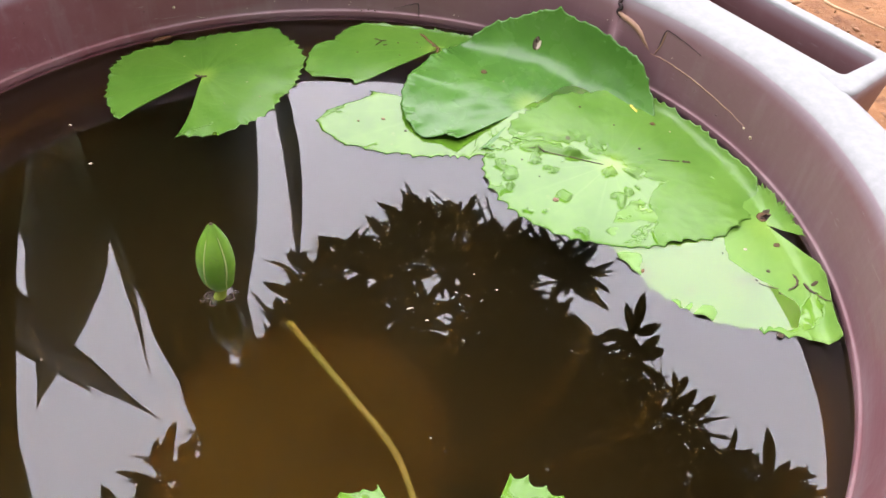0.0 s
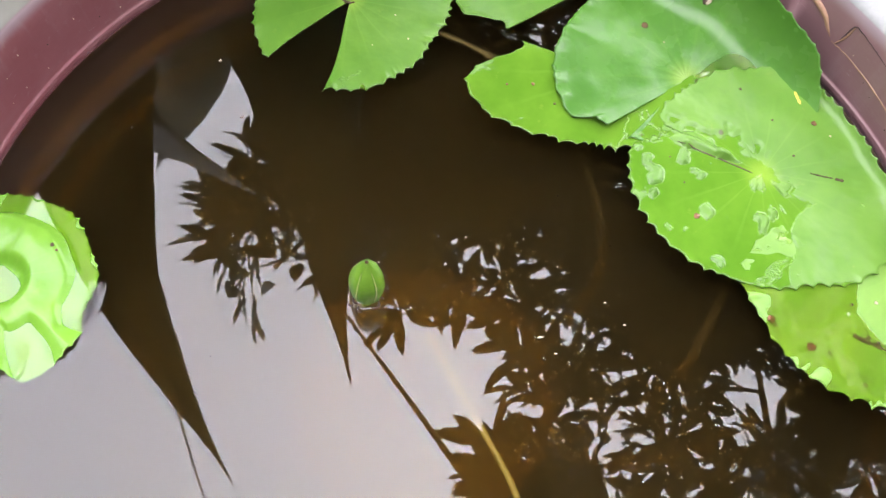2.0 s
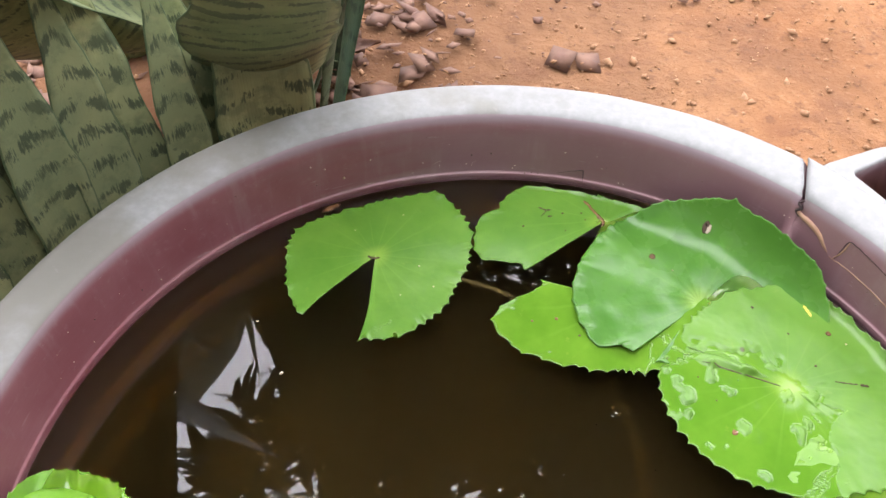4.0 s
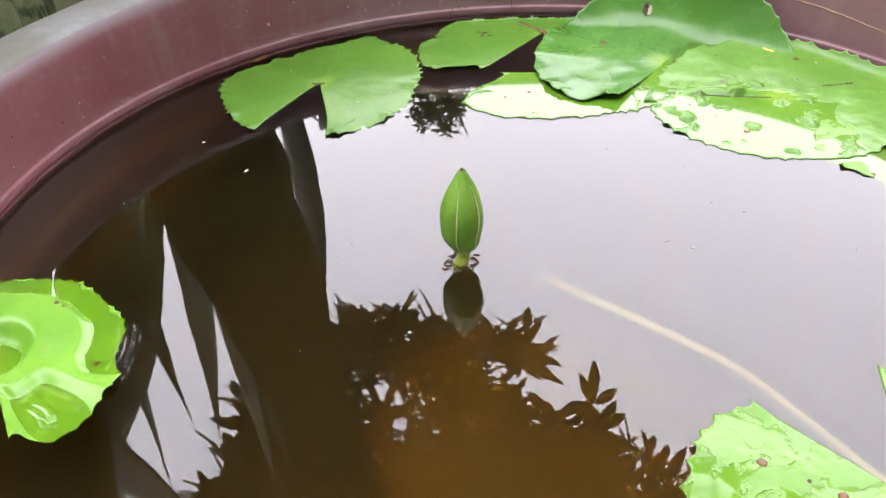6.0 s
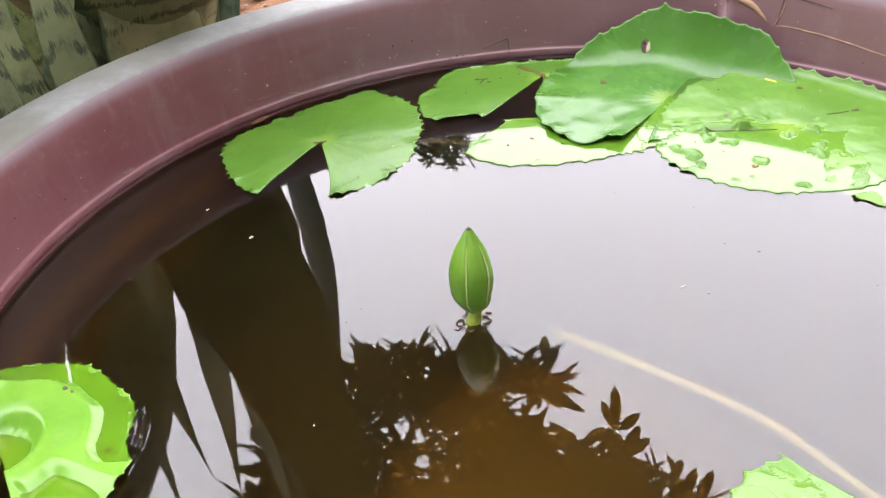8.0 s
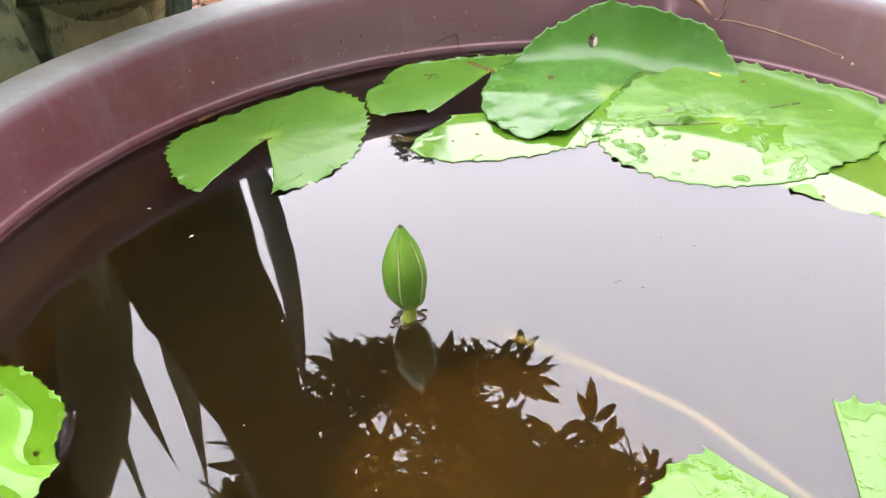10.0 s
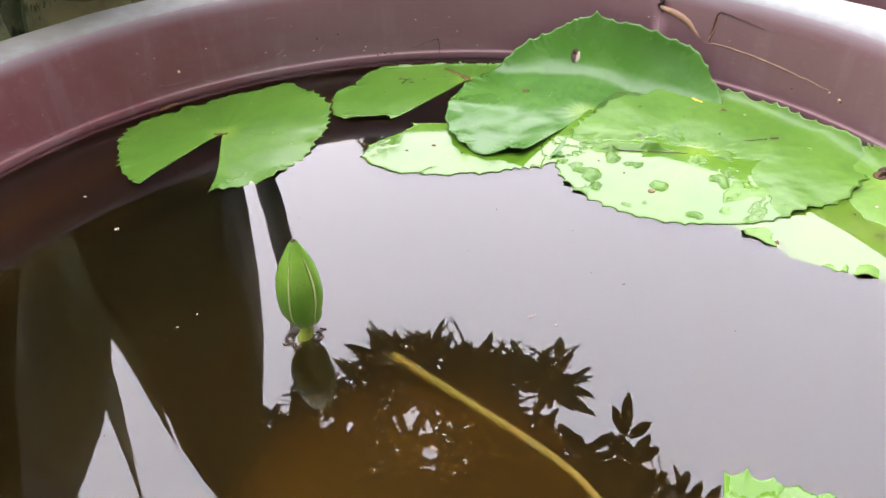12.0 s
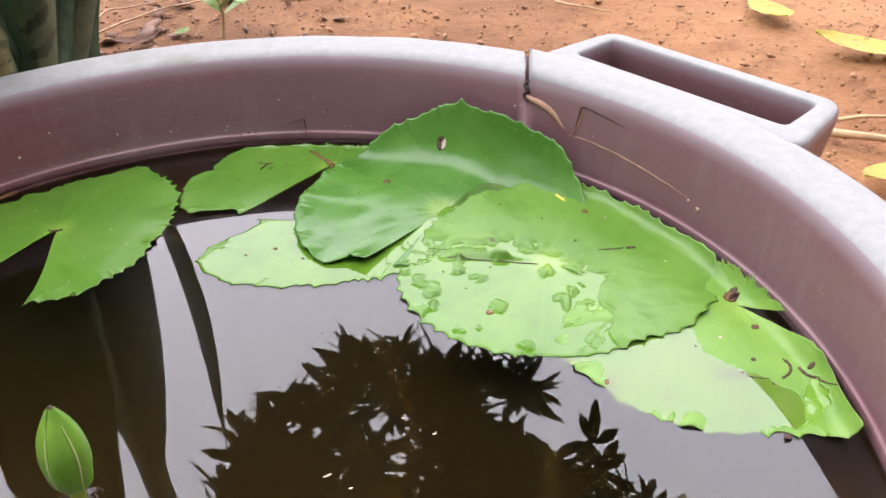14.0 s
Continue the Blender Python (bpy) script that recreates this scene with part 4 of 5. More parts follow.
# base, tip, width, bow, face, share of the width at the base, twist
for base, tip, width, bow, face, base_width, twist in (
    ((-0.291, 0.922), (-0.229, 0.742, 0.681), 0.083, (0.024, 0.035), 1.67, 0.39, -0.78),
    ((-0.334, 0.882), (-0.132, 0.424, 0.511), 0.101, (-0.019, 0.034), 0.82, 0.31, -0.92),
    ((-0.333, 0.906), (-0.275, 0.944, 0.978), 0.050, (-0.002, -0.018), 1.20, 0.49, -0.50),
    ((-0.588, 1.019), (-0.438, 1.077, 0.966), 0.057, (0.007, 0.043), 0.22, 0.73, 0.03),
    ((-0.429, 1.041), (-0.477, 1.036, 0.318), 0.067, (0.036, 0.024), -2.17, 1.00, -0.19),
    ((-0.259, 0.797), (-0.215, 0.982, 0.794), 0.055, (0.033, 0.039), -1.22, 0.40, 0.56),
    ((-0.332, 0.887), (-0.516, 0.748, 0.821), 0.100, (0.058, -0.073), -0.51, 0.39, 0.48),
    ((-0.427, 1.043), (-0.237, 0.337, 0.637), 0.089, (-0.081, -0.081), 0.57, 0.41, 0.59),
    ((-0.460, 0.626), (-0.407, 0.717, 0.745), 0.067, (-0.006, -0.043), -1.70, 0.33, -0.13),
    ((-0.380, 0.930), (-0.386, 1.009, 0.947), 0.081, (0.018, 0.043), 1.97, 0.39, 0.67),
    ((-0.398, 0.947), (-0.302, 0.925, 0.992), 0.075, (0.014, 0.035), 2.05, 0.33, 0.44),
    ((-0.524, 0.985), (-0.505, 0.831, 0.698), 0.066, (0.025, -0.043), 0.44, 0.52, -0.49),
    ((-0.538, 0.612), (-0.332, 0.711, 0.771), 0.114, (-0.025, -0.043), -0.25, 0.66, 0.30),
    ((-0.308, 0.942), (-0.167, 0.975, 0.347), 0.058, (-0.004, 0.018), 1.65, 0.35, -0.41),
    ((-0.534, 0.983), (-0.435, 0.898, 0.926), 0.083, (0.014, 0.041), 1.66, 0.48, -0.01),
    ((-0.516, 1.040), (-0.488, 1.033, 0.934), 0.058, (0.009, -0.007), 0.50, 0.45, -0.18),
    ((-0.287, 1.026), (-0.250, 0.283, 0.724), 0.049, (-0.083, -0.052), -0.77, 0.62, -0.21),
    ((-0.421, 1.041), (-0.592, 0.991, 0.779), 0.096, (-0.006, -0.049), 0.11, 0.50, 0.09),
):
    # dark copy puts shade into the colour of leaves mirrored in the water
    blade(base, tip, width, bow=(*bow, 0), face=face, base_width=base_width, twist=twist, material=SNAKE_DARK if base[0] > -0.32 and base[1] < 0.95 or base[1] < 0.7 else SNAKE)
# leaves that stand close behind the tub's rim
for turn, far, top, width, lean in ((125.3, 0.343, 0.37, 0.078, 0.01), (132, 0.352, 0.36, 0.052, 0.03), (136.5, 0.338, 0.36, 0.034, -0.02), (141, 0.348, 0.40, 0.05, 0.03), (146.5, 0.338, 0.38, 0.046, -0.02), (152.5, 0.338, 0.38, 0.05, -0.02), (158, 0.352, 0.38, 0.06, 0.03), (165, 0.345, 0.36, 0.056, -0.02), (172, 0.352, 0.36, 0.05, 0.02)):
    a, b = radians(turn), radians(turn + 60 * lean)
    blade((CX + far * math.cos(a), CY + far * math.sin(a)), (CX + (far + 0.03) * math.cos(b), CY + (far + 0.03) * math.sin(b), top), width, face=a + math.pi / 2, base_width=0.9, twist=4 * lean)
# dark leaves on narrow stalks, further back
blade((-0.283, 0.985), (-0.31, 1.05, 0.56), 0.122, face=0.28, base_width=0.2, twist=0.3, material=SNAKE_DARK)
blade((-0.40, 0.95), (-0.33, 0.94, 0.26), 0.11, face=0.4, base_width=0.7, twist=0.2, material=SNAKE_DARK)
# outer leaves that lean away from the tub
for base, tip, width, face in (((-0.45, 0.62), (-0.66, 0.56, 0.60), 0.084, 1.1), ((-0.47, 0.53), (-0.69, 0.42, 0.50), 0.078, 1.3), ((-0.50, 0.46), (-0.64, 0.33, 0.38), 0.062, 1.5), ((-0.52, 0.72), (-0.72, 0.72, 0.58), 0.065, 1.2), ((-0.47, 0.80), (-0.57, 0.94, 0.65), 0.06, 0.6)):
    blade(base, tip, width, face=face, bow=(0, 0, 0.04))


# ---------------------------------------------------------------- trees
def leaf_cloud(name, spots, material, rng, length, wide, count, axis_of, lifts=(-0.25, 0.75)):
    """One mesh of leaf rosettes: a fan of folded lance leaves round each spot."""
    verts, faces = [], []
    for spot in spots:
        axis = axis_of(spot)
        axis = axis / np.linalg.norm(axis)
        a = np.cross(axis, (0.31, 0.2, 0.93))
        a /= np.linalg.norm(a)
        b = np.cross(axis, a)
        k = rng.integers(count[0], count[1])
        start = rng.uniform(0, 6.28)
        for i in range(k):
            turn = start + i * 2.4 + rng.normal(0, 0.2)
            lift = rng.uniform(*lifts)
            way = (a * math.cos(turn) + b * math.sin(turn)) + axis * lift
            way /= np.linalg.norm(way)
            side = np.cross(way, axis)
            side /= np.linalg.norm(side)
            up = np.cross(side, way)
            long = length * rng.uniform(0.65, 1.15)
            half = wide * rng.uniform(0.8, 1.15) * 0.5
            root = np.array(spot) + way * 0.012 + axis * rng.uniform(-0.05, 0.05)
            n0 = len(verts)
            for s, w, droop in ((0.0, 0.12, 0.0), (0.25, 0.7, 0.01), (0.55, 1.0, -0.01), (0.82, 0.62, -0.05)):
                mid = root + way * long * s + up * droop * long
                verts.extend((mid - side * half * w + up * half * w * 0.35, mid, mid + side * half * w + up * half * w * 0.35))
            verts.append(root + way * long - up * 0.1 * long)
            for r in range(3):
                q = n0 + 3 * r
                faces.extend(((q, q + 1, q + 4, q + 3), (q + 1, q + 2, q + 5, q + 4)))
            q = n0 + 9
            faces.extend(((q, q + 1, q + 3), (q + 1, q + 2, q + 3)))
    me = bpy.data.meshes.new(name)
    me.from_pydata([tuple(v) for v in verts], [], faces)
    me.materials.append(material)
    me.shade_smooth()
    return new(name, me)


# lowest and highest elevation of the overhanging crown, by compass turn seen from the tub
CROWN_LOW = [(-50, 65), (-47, 62), (-43, 57), (-39, 55.5), (-34, 53.6), (-29, 53.5), (-24, 50), (-19, 45.6), (-16, 42.2), (-12, 40.2), (-7, 40.4), (-5, 39.1), (3, 39.1), (6, 40.2), (10, 39.9), (12, 40.6), (14.5, 43.4), (15, 47.5), (21, 47.8), (24, 48.6), (27, 49.6), (29, 50.2), (35, 48.8), (39, 50.6), (46, 53), (56, 56), (80, 50), (180, 42)]
CROWN_TOP = [(-50, 66.5), (-43, 69), (-30, 69), (-24, 72.5), (-9, 73), (-4, 71.5), (2, 71.5), (5, 74), (9, 86), (180, 88)]
CROWN_GAPS = [(-3, 46.0, 1.2), (-19, 52.5, 1.3), (13.5, 45.6, 2.2), (11.5, 46.2, 1.5)]


def crown_edge(keys, az):
    return float(np.interp(az, [a for a, _ in keys], [e for _, e in keys]))


def broad_tree():
    tree = thing("broadleaf_tree", (2.3, -1.3, 0), "tall broadleaf tree with whorled dark leaves overhanging the tub", "tree")
    at = np.array([2.3, -1.3, 0.0])
    rng = np.random.default_rng(5)
    bm = bmesh.new()
    line = glide([(0, 0, -0.05), (0.03, 0.05, 0.9), (-0.06, 0.15, 1.9), (-0.25, 0.35, 2.8), (-0.5, 0.7, 3.6)], 6)
    k = len(line)
    tube(bm, [p + Vector((0.02 * wobble(p.z, 1, 0, 2), 0.02 * wobble(p.z, 5, 0, 2), 0)) for p in line], [0.2 - 0.1 * i / k + 0.08 * math.exp(-i / 2.0) for i in range(k)], 14)
    part("trunk", bm, BARK, tree)

    def hung(az, el, z):
        flat = (z - WATER) / math.tan(radians(el))
        return (flat * math.sin(radians(az)), 0.4 + flat * math.cos(radians(az)), z)

    def open_sky(az, el):
        return (az < -43 and el > 58) or el > crown_edge(CROWN_TOP, az) - 3.2 + rng.normal(0, 0.5) or any(math.hypot((az - a) * 0.7, el - e) < r for a, e, r in CROWN_GAPS)

    fringe, spots = [], []
    while len(fringe) < 150:
        az = rng.uniform(-49, 60)
        el = crown_edge(CROWN_LOW, az) + 2.1 + rng.uniform(0.0, 2.2) + 0.8 * wobble(az, 3.0, 1.0, 0.3)
        if not open_sky(az, el):
            fringe.append(hung(az, el, rng.uniform(3.3, 3.8)))
    while len(spots) < 820:
        az, el = rng.uniform(-49, 60), rng.uniform(40, 84)
        low = crown_edge(CROWN_LOW, az) + 3.6 + 0.8 * wobble(az, 3.0, 1.0, 0.3)
        thin = 0.7 if el < 50 else 0.9 if el < (62 if -20 < az < 14 else 65 if 14 <= az < 38 else 56) else 0.5 if el < 60 else 0.13 if az < -8 else 0.09
        if el > low and not open_sky(az, el) and rng.uniform() < thin:
            spots.append(hung(az, el, rng.uniform(3.3, 4.6) if el > low + 3 else rng.uniform(3.3, 3.8)))
    # unseen crown to the right and behind, added to block sky light
    while len(spots) < 2500:
        az, far, z = rng.uniform(58, 250), 2.3 + 3.4 * rng.uniform(0, 1) ** 0.7, rng.uniform(3.2, 5.2)
        x, y = far * math.sin(radians(az)), 0.4 + far * math.cos(radians(az))
        if z < 3.2 + 0.03 * far:
            continue
        spots.append((x, y, z))
    spots = np.array(spots) - at
    middle = np.array([0.6, 1.2, 5.2]) - at

    def outward(q):
        """Down and out of the crown, as the tub sees it."""
        place = np.array(q) + at - (0, 0.4, WATER)
        flat = math.hypot(place[0], place[1])
        out = np.array((place[0] / flat, place[1] / flat, 0)) * place[2] - np.array((0, 0, 1)) * flat
        return out / np.linalg.norm(out) + rng.normal(0, 0.3, 3)

    crown = leaf_cloud("crown", [tuple(q) for q in spots], CANOPY, rng, 0.25, 0.066, (8, 12), lambda q: (np.array(q) - middle) * (0.4, 0.4, 0.25) + rng.normal(0, 0.6, 3))
    hem = leaf_cloud("crown", [tuple(np.array(q) - at) for q in fringe], CANOPY, rng, 0.28, 0.062, (6, 9), outward, (0.1, 1.3))
    hem.parent = tree
    crown.parent = tree
    sprig = leaf_cloud("sprig", [tuple(np.array(q) - at) for q in ((1.02, 3.52, 3.64), (1.05, 3.48, 3.80))], CANOPY, np.random.default_rng(4), 0.23, 0.07, (7, 8), lambda q: np.array((-0.22, -0.64, -0.62)))
    sprig.parent = tree
    tips = [(0.2, 3.2, 4.2), (1.2, 3.0, 4.1), (-0.9, 1.9, 4.0), (0.9, 1.2, 4.2), (2.6, 1.6, 4.3), (0.0, -1.8, 4.2), (3.6, -2.6, 4.4), (1.0, -3.4, 4.4), (4.2, 0.4, 4.4)]
    for tip in tips:
        t = Vector(tip) - Vector(tuple(at))
        s = Vector((-0.42, 0.6, 3.35))
        bm = bmesh.new()
        line = glide([s, s.lerp(t, 0.3) + Vector((0, 0, 0.2)), s.lerp(t, 0.65) + Vector((0, 0.05, 0.18)), t], 8)
        tube(bm, line, [0.06 * (1 - i / len(line)) ** 2 + 0.009 for i in range(len(line))], 8)
        part("limb", bm, BARK, tree)


broad_tree()


# unseen trees added behind the viewer to cut low sky light
def yard_tree():
    tree = thing("yard_tree", (5.2, -0.6, 0), "unseen leafy tree added behind the viewer to block low sky light", "tree", "trees round the yard")
    rng = np.random.default_rng(21)
    bm = bmesh.new()
    tube(bm, glide([(0, 0, -0.05), (0.06, 0, 1.0), (-0.05, 0.06, 2.2), (0, 0, 3.4)], 5), [0.16 - 0.007 * i for i in range(16)], 10)
    part("trunk", bm, BARK, tree)
    for z, a in ((1.2, 0.4), (1.6, 2.5), (2.1, 4.4), (2.6, 1.4), (2.9, 5.6)):
        bm = bmesh.new()
        tube(bm, [(0, 0, z), (0.6 * math.cos(a), 0.6 * math.sin(a), z + 0.5), (1.3 * math.cos(a), 1.3 * math.sin(a), z + 0.9)], [0.06, 0.04, 0.012], 7)
        part("limb", bm, BARK, tree)
    spots = []
    while len(spots) < 1300:
        p = rng.uniform(-1, 1, 3)
        d = float(np.linalg.norm(p))
        if 0.55 < d < 1.0 + 0.12 * wobble(p[0], p[1], p[2], 3):
            spots.append((2.0 * p[0], 2.0 * p[1], 2.7 + 1.9 * p[2]))
    leaf_cloud("crown", spots, CANOPY, rng, 0.2, 0.06, (8, 12), lambda q: np.array(q) * (1, 1, 0) + (0, 0, q[2] - 2.7) + rng.normal(0, 0.5, 3)).parent = tree
    for x, y, turn in ((3.6, -4.2, 80), (-0.4, -5.4, 160), (-4.4, -3.8, 230)):
        copy_thing(tree, pose(x, y, 0, 0, 0, turn))


yard_tree()


def far_tree():
    at = np.array([1.15, 13.5, 0.0])
    tree = thing("distant_tree", tuple(at), "distant slender tree with a feathery dark top", "tree", "distant trees")
    rng = np.random.default_rng(8)
    bm = bmesh.new()
    tube(bm, glide([(0, 0, -0.05), (0.05, 0, 2.5), (-0.04, 0.05, 5.0), (0, 0, 7.0)], 5), [0.16 - 0.009 * i for i in range(16)], 10)
    part("trunk", bm, BARK, tree)
    spots = []
    while len(spots) < 420:
        z = rng.uniform(4.0, 7.05)
        r = (0.72 - 0.36 * ((z - 5.2) / 1.85) ** 2) * math.sqrt(rng.uniform())
        a = rng.uniform(0, 6.28)
        if r > 0:
            spots.append((r * math.cos(a), r * math.sin(a), z))
    leaf_cloud("crown", spots, CANOPY, rng, 0.17, 0.05, (7, 11), lambda s: np.array(s) * (1, 1, 0) + (0, 0, 0.3) + rng.normal(0, 0.4, 3)).parent = tree
    for z, a in ((4.0, 0.3), (4.8, 2.4), (5.6, 4.2), (6.2, 5.5)):
        bm = bmesh.new()
        tube(bm, [(0, 0, z), (0.3 * math.cos(a), 0.3 * math.sin(a), z + 0.4), (0.6 * math.cos(a), 0.6 * math.sin(a), z + 0.9)], [0.05, 0.035, 0.012], 7)
        part("limb", bm, BARK, tree)
    copy_thing(tree, pose(-0.66, 14.0, 0, 0, 0, 130))


far_tree()


# ---------------------------------------------------------------- marks on the pads
bpy.context.view_layer.update()


def on_pad(pad, x, y, lift=0.0002):
    """The place on a pad's blade under x, y, in the pad's own space."""
    blade_ = next(c for c in pad.children if c.name.startswith("blade"))
    o = Vector((x - pad.location.x, y - pad.location.y, 0.08))
    hit, place, _, _ = blade_.ray_cast(o, Vector((0, 0, -1)))
    return Vector((o.x, o.y, (place.z if hit else 0.001) + lift))


def streak(pad, points, width, material, name="brown_mark"):
    bm = bmesh.new()
    line = [on_pad(pad, p.x, p.y) for p in glide([(x, y, 0) for x, y in points], 5)]
    k = len(line)
    tube(bm, line, [width * (0.45 + 0.55 * abs(math.sin(2.1 * i + width * 9e3))) * (0.4 if i in (0, k - 1) else 1) for i in range(k)], 5, 0.3)
    part(name, bm, material, pad)


def fleck(pad, x, y, radius, material, seed=0.0, name="spot"):
    bm = bmesh.new()
    ring = []
    for k in range(10):
        a = 2 * math.pi * k / 10
        r = radius * (1 + 0.35 * wobble(math.cos(a), math.sin(a), seed + x * 50, 2))
        ring.append(on_pad(pad, x + r * math.cos(a), y + r * math.sin(a), 0.0001))
    top = [p * 1.0 + Vector((0, 0, 0.00018)) for p in ring]
    mid = sum(top, Vector()) / len(top)
    skin(bm, [ring, [mid + (p - mid) * 0.75 for p in top]], True, True)
    bmesh.ops.recalc_face_normals(bm, faces=bm.faces)
    part(name, bm, material, pad)


RUST = mottled("rusty_leaf_rot", (0.16, 0.07, 0.015), (0.08, 0.035, 0.012), 0.6, 200)
for line in ([(-0.048, 0.631), (-0.043, 0.629), (-0.039, 0.630)], [(-0.042, 0.629), (-0.044, 0.625), (-0.046, 0.622)], [(-0.041, 0.623), (-0.038, 0.624)]):
    streak(pad_b, line, 0.0007, DIRT)
for line in ([(-0.017, 0.642), (-0.013, 0.638), (-0.011, 0.634)], [(-0.012, 0.636), (-0.007, 0.630), (-0.003, 0.625), (-0.003, 0.620)]):
    streak(pad_b, line, 0.0012, RUST)
for x, y, r in ((-0.031, 0.628, 0.0008), (-0.018, 0.630, 0.0007), (-0.015, 0.624, 0.0006), (-0.057, 0.612, 0.0008), (-0.028, 0.612, 0.0006), (-0.006, 0.628, 0.0014)):
    fleck(pad_b, x, y, r, DIRT if r < 0.001 else RUST, r * 900)
fleck(pad_d, 0.0632, 0.6157, 0.0023, DIRT, 1.0, "hole")
fleck(pad_d, 0.0650, 0.6145, 0.0019, SPECK, 2.0, "hole_edge")
for x, y, r, m in ((0.074, 0.636, 0.0008, SPECK), (0.092, 0.616, 0.0006, SPECK), (0.03, 0.595, 0.0022, RUST), (0.061, 0.553, 0.0014, DIRT), (0.089, 0.575, 0.0008, RUST), (0.043, 0.585, 0.0006, SPECK)):
    fleck(pad_d, x, y, r, m, x * 30)
streak(pad_e, [(0.136, 0.5125), (0.144, 0.512), (0.149, 0.512)], 0.0005, DIRT)
streak(pad_e, [(0.150, 0.5118), (0.155, 0.5115)], 0.0010, DIRT)
streak(pad_e, [(0.124, 0.567), (0.1255, 0.563), (0.1275, 0.558)], 0.0011, YELLOW)
for x, y, r, m in ((0.075, 0.470, 0.0018, RUST), (0.076, 0.4705, 0.0008, SPECK), (0.136, 0.546, 0.0018, RUST), (0.126, 0.522, 0.0008, DIRT), (0.056, 0.505, 0.0006, DIRT), (0.112, 0.543, 0.0007, DIRT),
                   (0.146, 0.54, 0.0007, SPECK), (0.092, 0.561, 0.0009, DIRT), (0.066, 0.49, 0.0005, DIRT)):
    fleck(pad_e, x, y, r, m, x * 40)
streak(pad_e, [(0.059, 0.516), (0.075, 0.5125), (0.09, 0.509), (0.104, 0.5055)], 0.0005, DIRT, "fold_line")
for x, y in ((0.1650, 0.4190), (0.1672, 0.4182), (0.1695, 0.4172), (0.1720, 0.4165), (0.1748, 0.4160), (0.1775, 0.4148), (0.1715, 0.4192), (0.1765, 0.4170)):
    fleck(pad_f, x, y, 0.0013, DIRT, x * 300)
streak(pad_f, [(0.1775, 0.4148), (0.183, 0.4130), (0.187, 0.4122)], 0.0004, DIRT)
streak(pad_f, [(0.1955, 0.4215), (0.1968, 0.4175), (0.1955, 0.4135), (0.1915, 0.4110)], 0.0008, DIRT)
streak(pad_f, [(0.1995, 0.4150), (0.2010, 0.4105), (0.2035, 0.4065)], 0.0009, DIRT)
streak(pad_f, [(0.2035, 0.4060), (0.2055, 0.4010), (0.2070, 0.3965)], 0.0005, DIRT)
for x, y, r, m in ((0.171, 0.393, 0.0014, DIRT), (0.181, 0.379, 0.0016, DIRT), (0.123, 0.415, 0.0012, DIRT), (0.135, 0.413, 0.0009, DIRT), (0.152, 0.406, 0.0012, DIRT), (0.142, 0.407, 0.0025, RUST), (0.120, 0.418, 0.0024, RUST),
                   (0.192, 0.444, 0.0017, RUST), (0.162, 0.436, 0.0012, DIRT), (0.175, 0.440, 0.0010, SPECK), (0.184, 0.424, 0.0012, DIRT), (0.2035, 0.4125, 0.0013, DIRT), (0.187, 0.409, 0.0008, DIRT), (0.189, 0.467, 0.0035, RUST), (0.191, 0.470, 0.0018, DIRT)):
    fleck(pad_f, x, y, r, m, x * 70)
for x, y, r, m in ((-0.259, 0.368, 0.0011, DIRT), (-0.256, 0.366, 0.0008, RUST), (-0.296, 0.379, 0.0006, SPECK), (-0.303, 0.366, 0.0005, SPECK), (-0.27, 0.31, 0.0006, RUST)):
    fleck(pad_g, x, y, r, m, x * 70)
streak(pad_a, [(-0.157, 0.5695), (-0.153, 0.568), (-0.149, 0.5695)], 0.0009, DIRT)
for x, y, r, m in ((-0.122, 0.566, 0.0006, SPECK), (-0.14, 0.610, 0.0005, SPECK), (-0.17, 0.591, 0.0005, SPECK), (-0.11, 0.550, 0.0006, SPECK), (-0.13, 0.540, 0.0004, SPECK)):
    fleck(pad_a, x, y, r, m, x * 70)
for x, y, r, m in ((-0.03, 0.536, 0.0012, RUST), (-0.015, 0.525, 0.0008, DIRT), (-0.045, 0.532, 0.0008, RUST)):
    fleck(pad_c, x, y, r, m, x * 70)
for x, y, r, m in ((-0.008, 0.252, 0.0018, RUST), (0.004, 0.243, 0.0008, DIRT), (0.012, 0.236, 0.0016, RUST), (0.066, 0.262, 0.0012, DIRT)):
    fleck(pad_h, x, y, r, m, x * 70)


# ---------------------------------------------------------------- small floating and clinging bits
def bit(x, y, z, size, material, label, turn=0.0, long=1.0):
    bm = bmesh.new()
    rings = []
    for i, (s_, h) in enumerate(((0.5, -0.3), (1.0, 0.0), (0.6, 0.35))):
        rings.append([(size * s_ * long * math.cos(a) * (1 + 0.3 * wobble(a, x * 90, i, 2)), size * s_ * math.sin(a), size * 0.22 * h) for a in (2 * math.pi * k / 9 for k in range(9))])
    skin(bm, rings, True, True)
    bmesh.ops.recalc_face_normals(bm, faces=bm.faces)
    ob = mesh_object("debris", bm, material)
    ob.matrix_world = Matrix.Translation((x, y, z)) @ Matrix.Rotation(turn, 4, "Z")
    tagged(ob, label, "debris", "bits of debris")


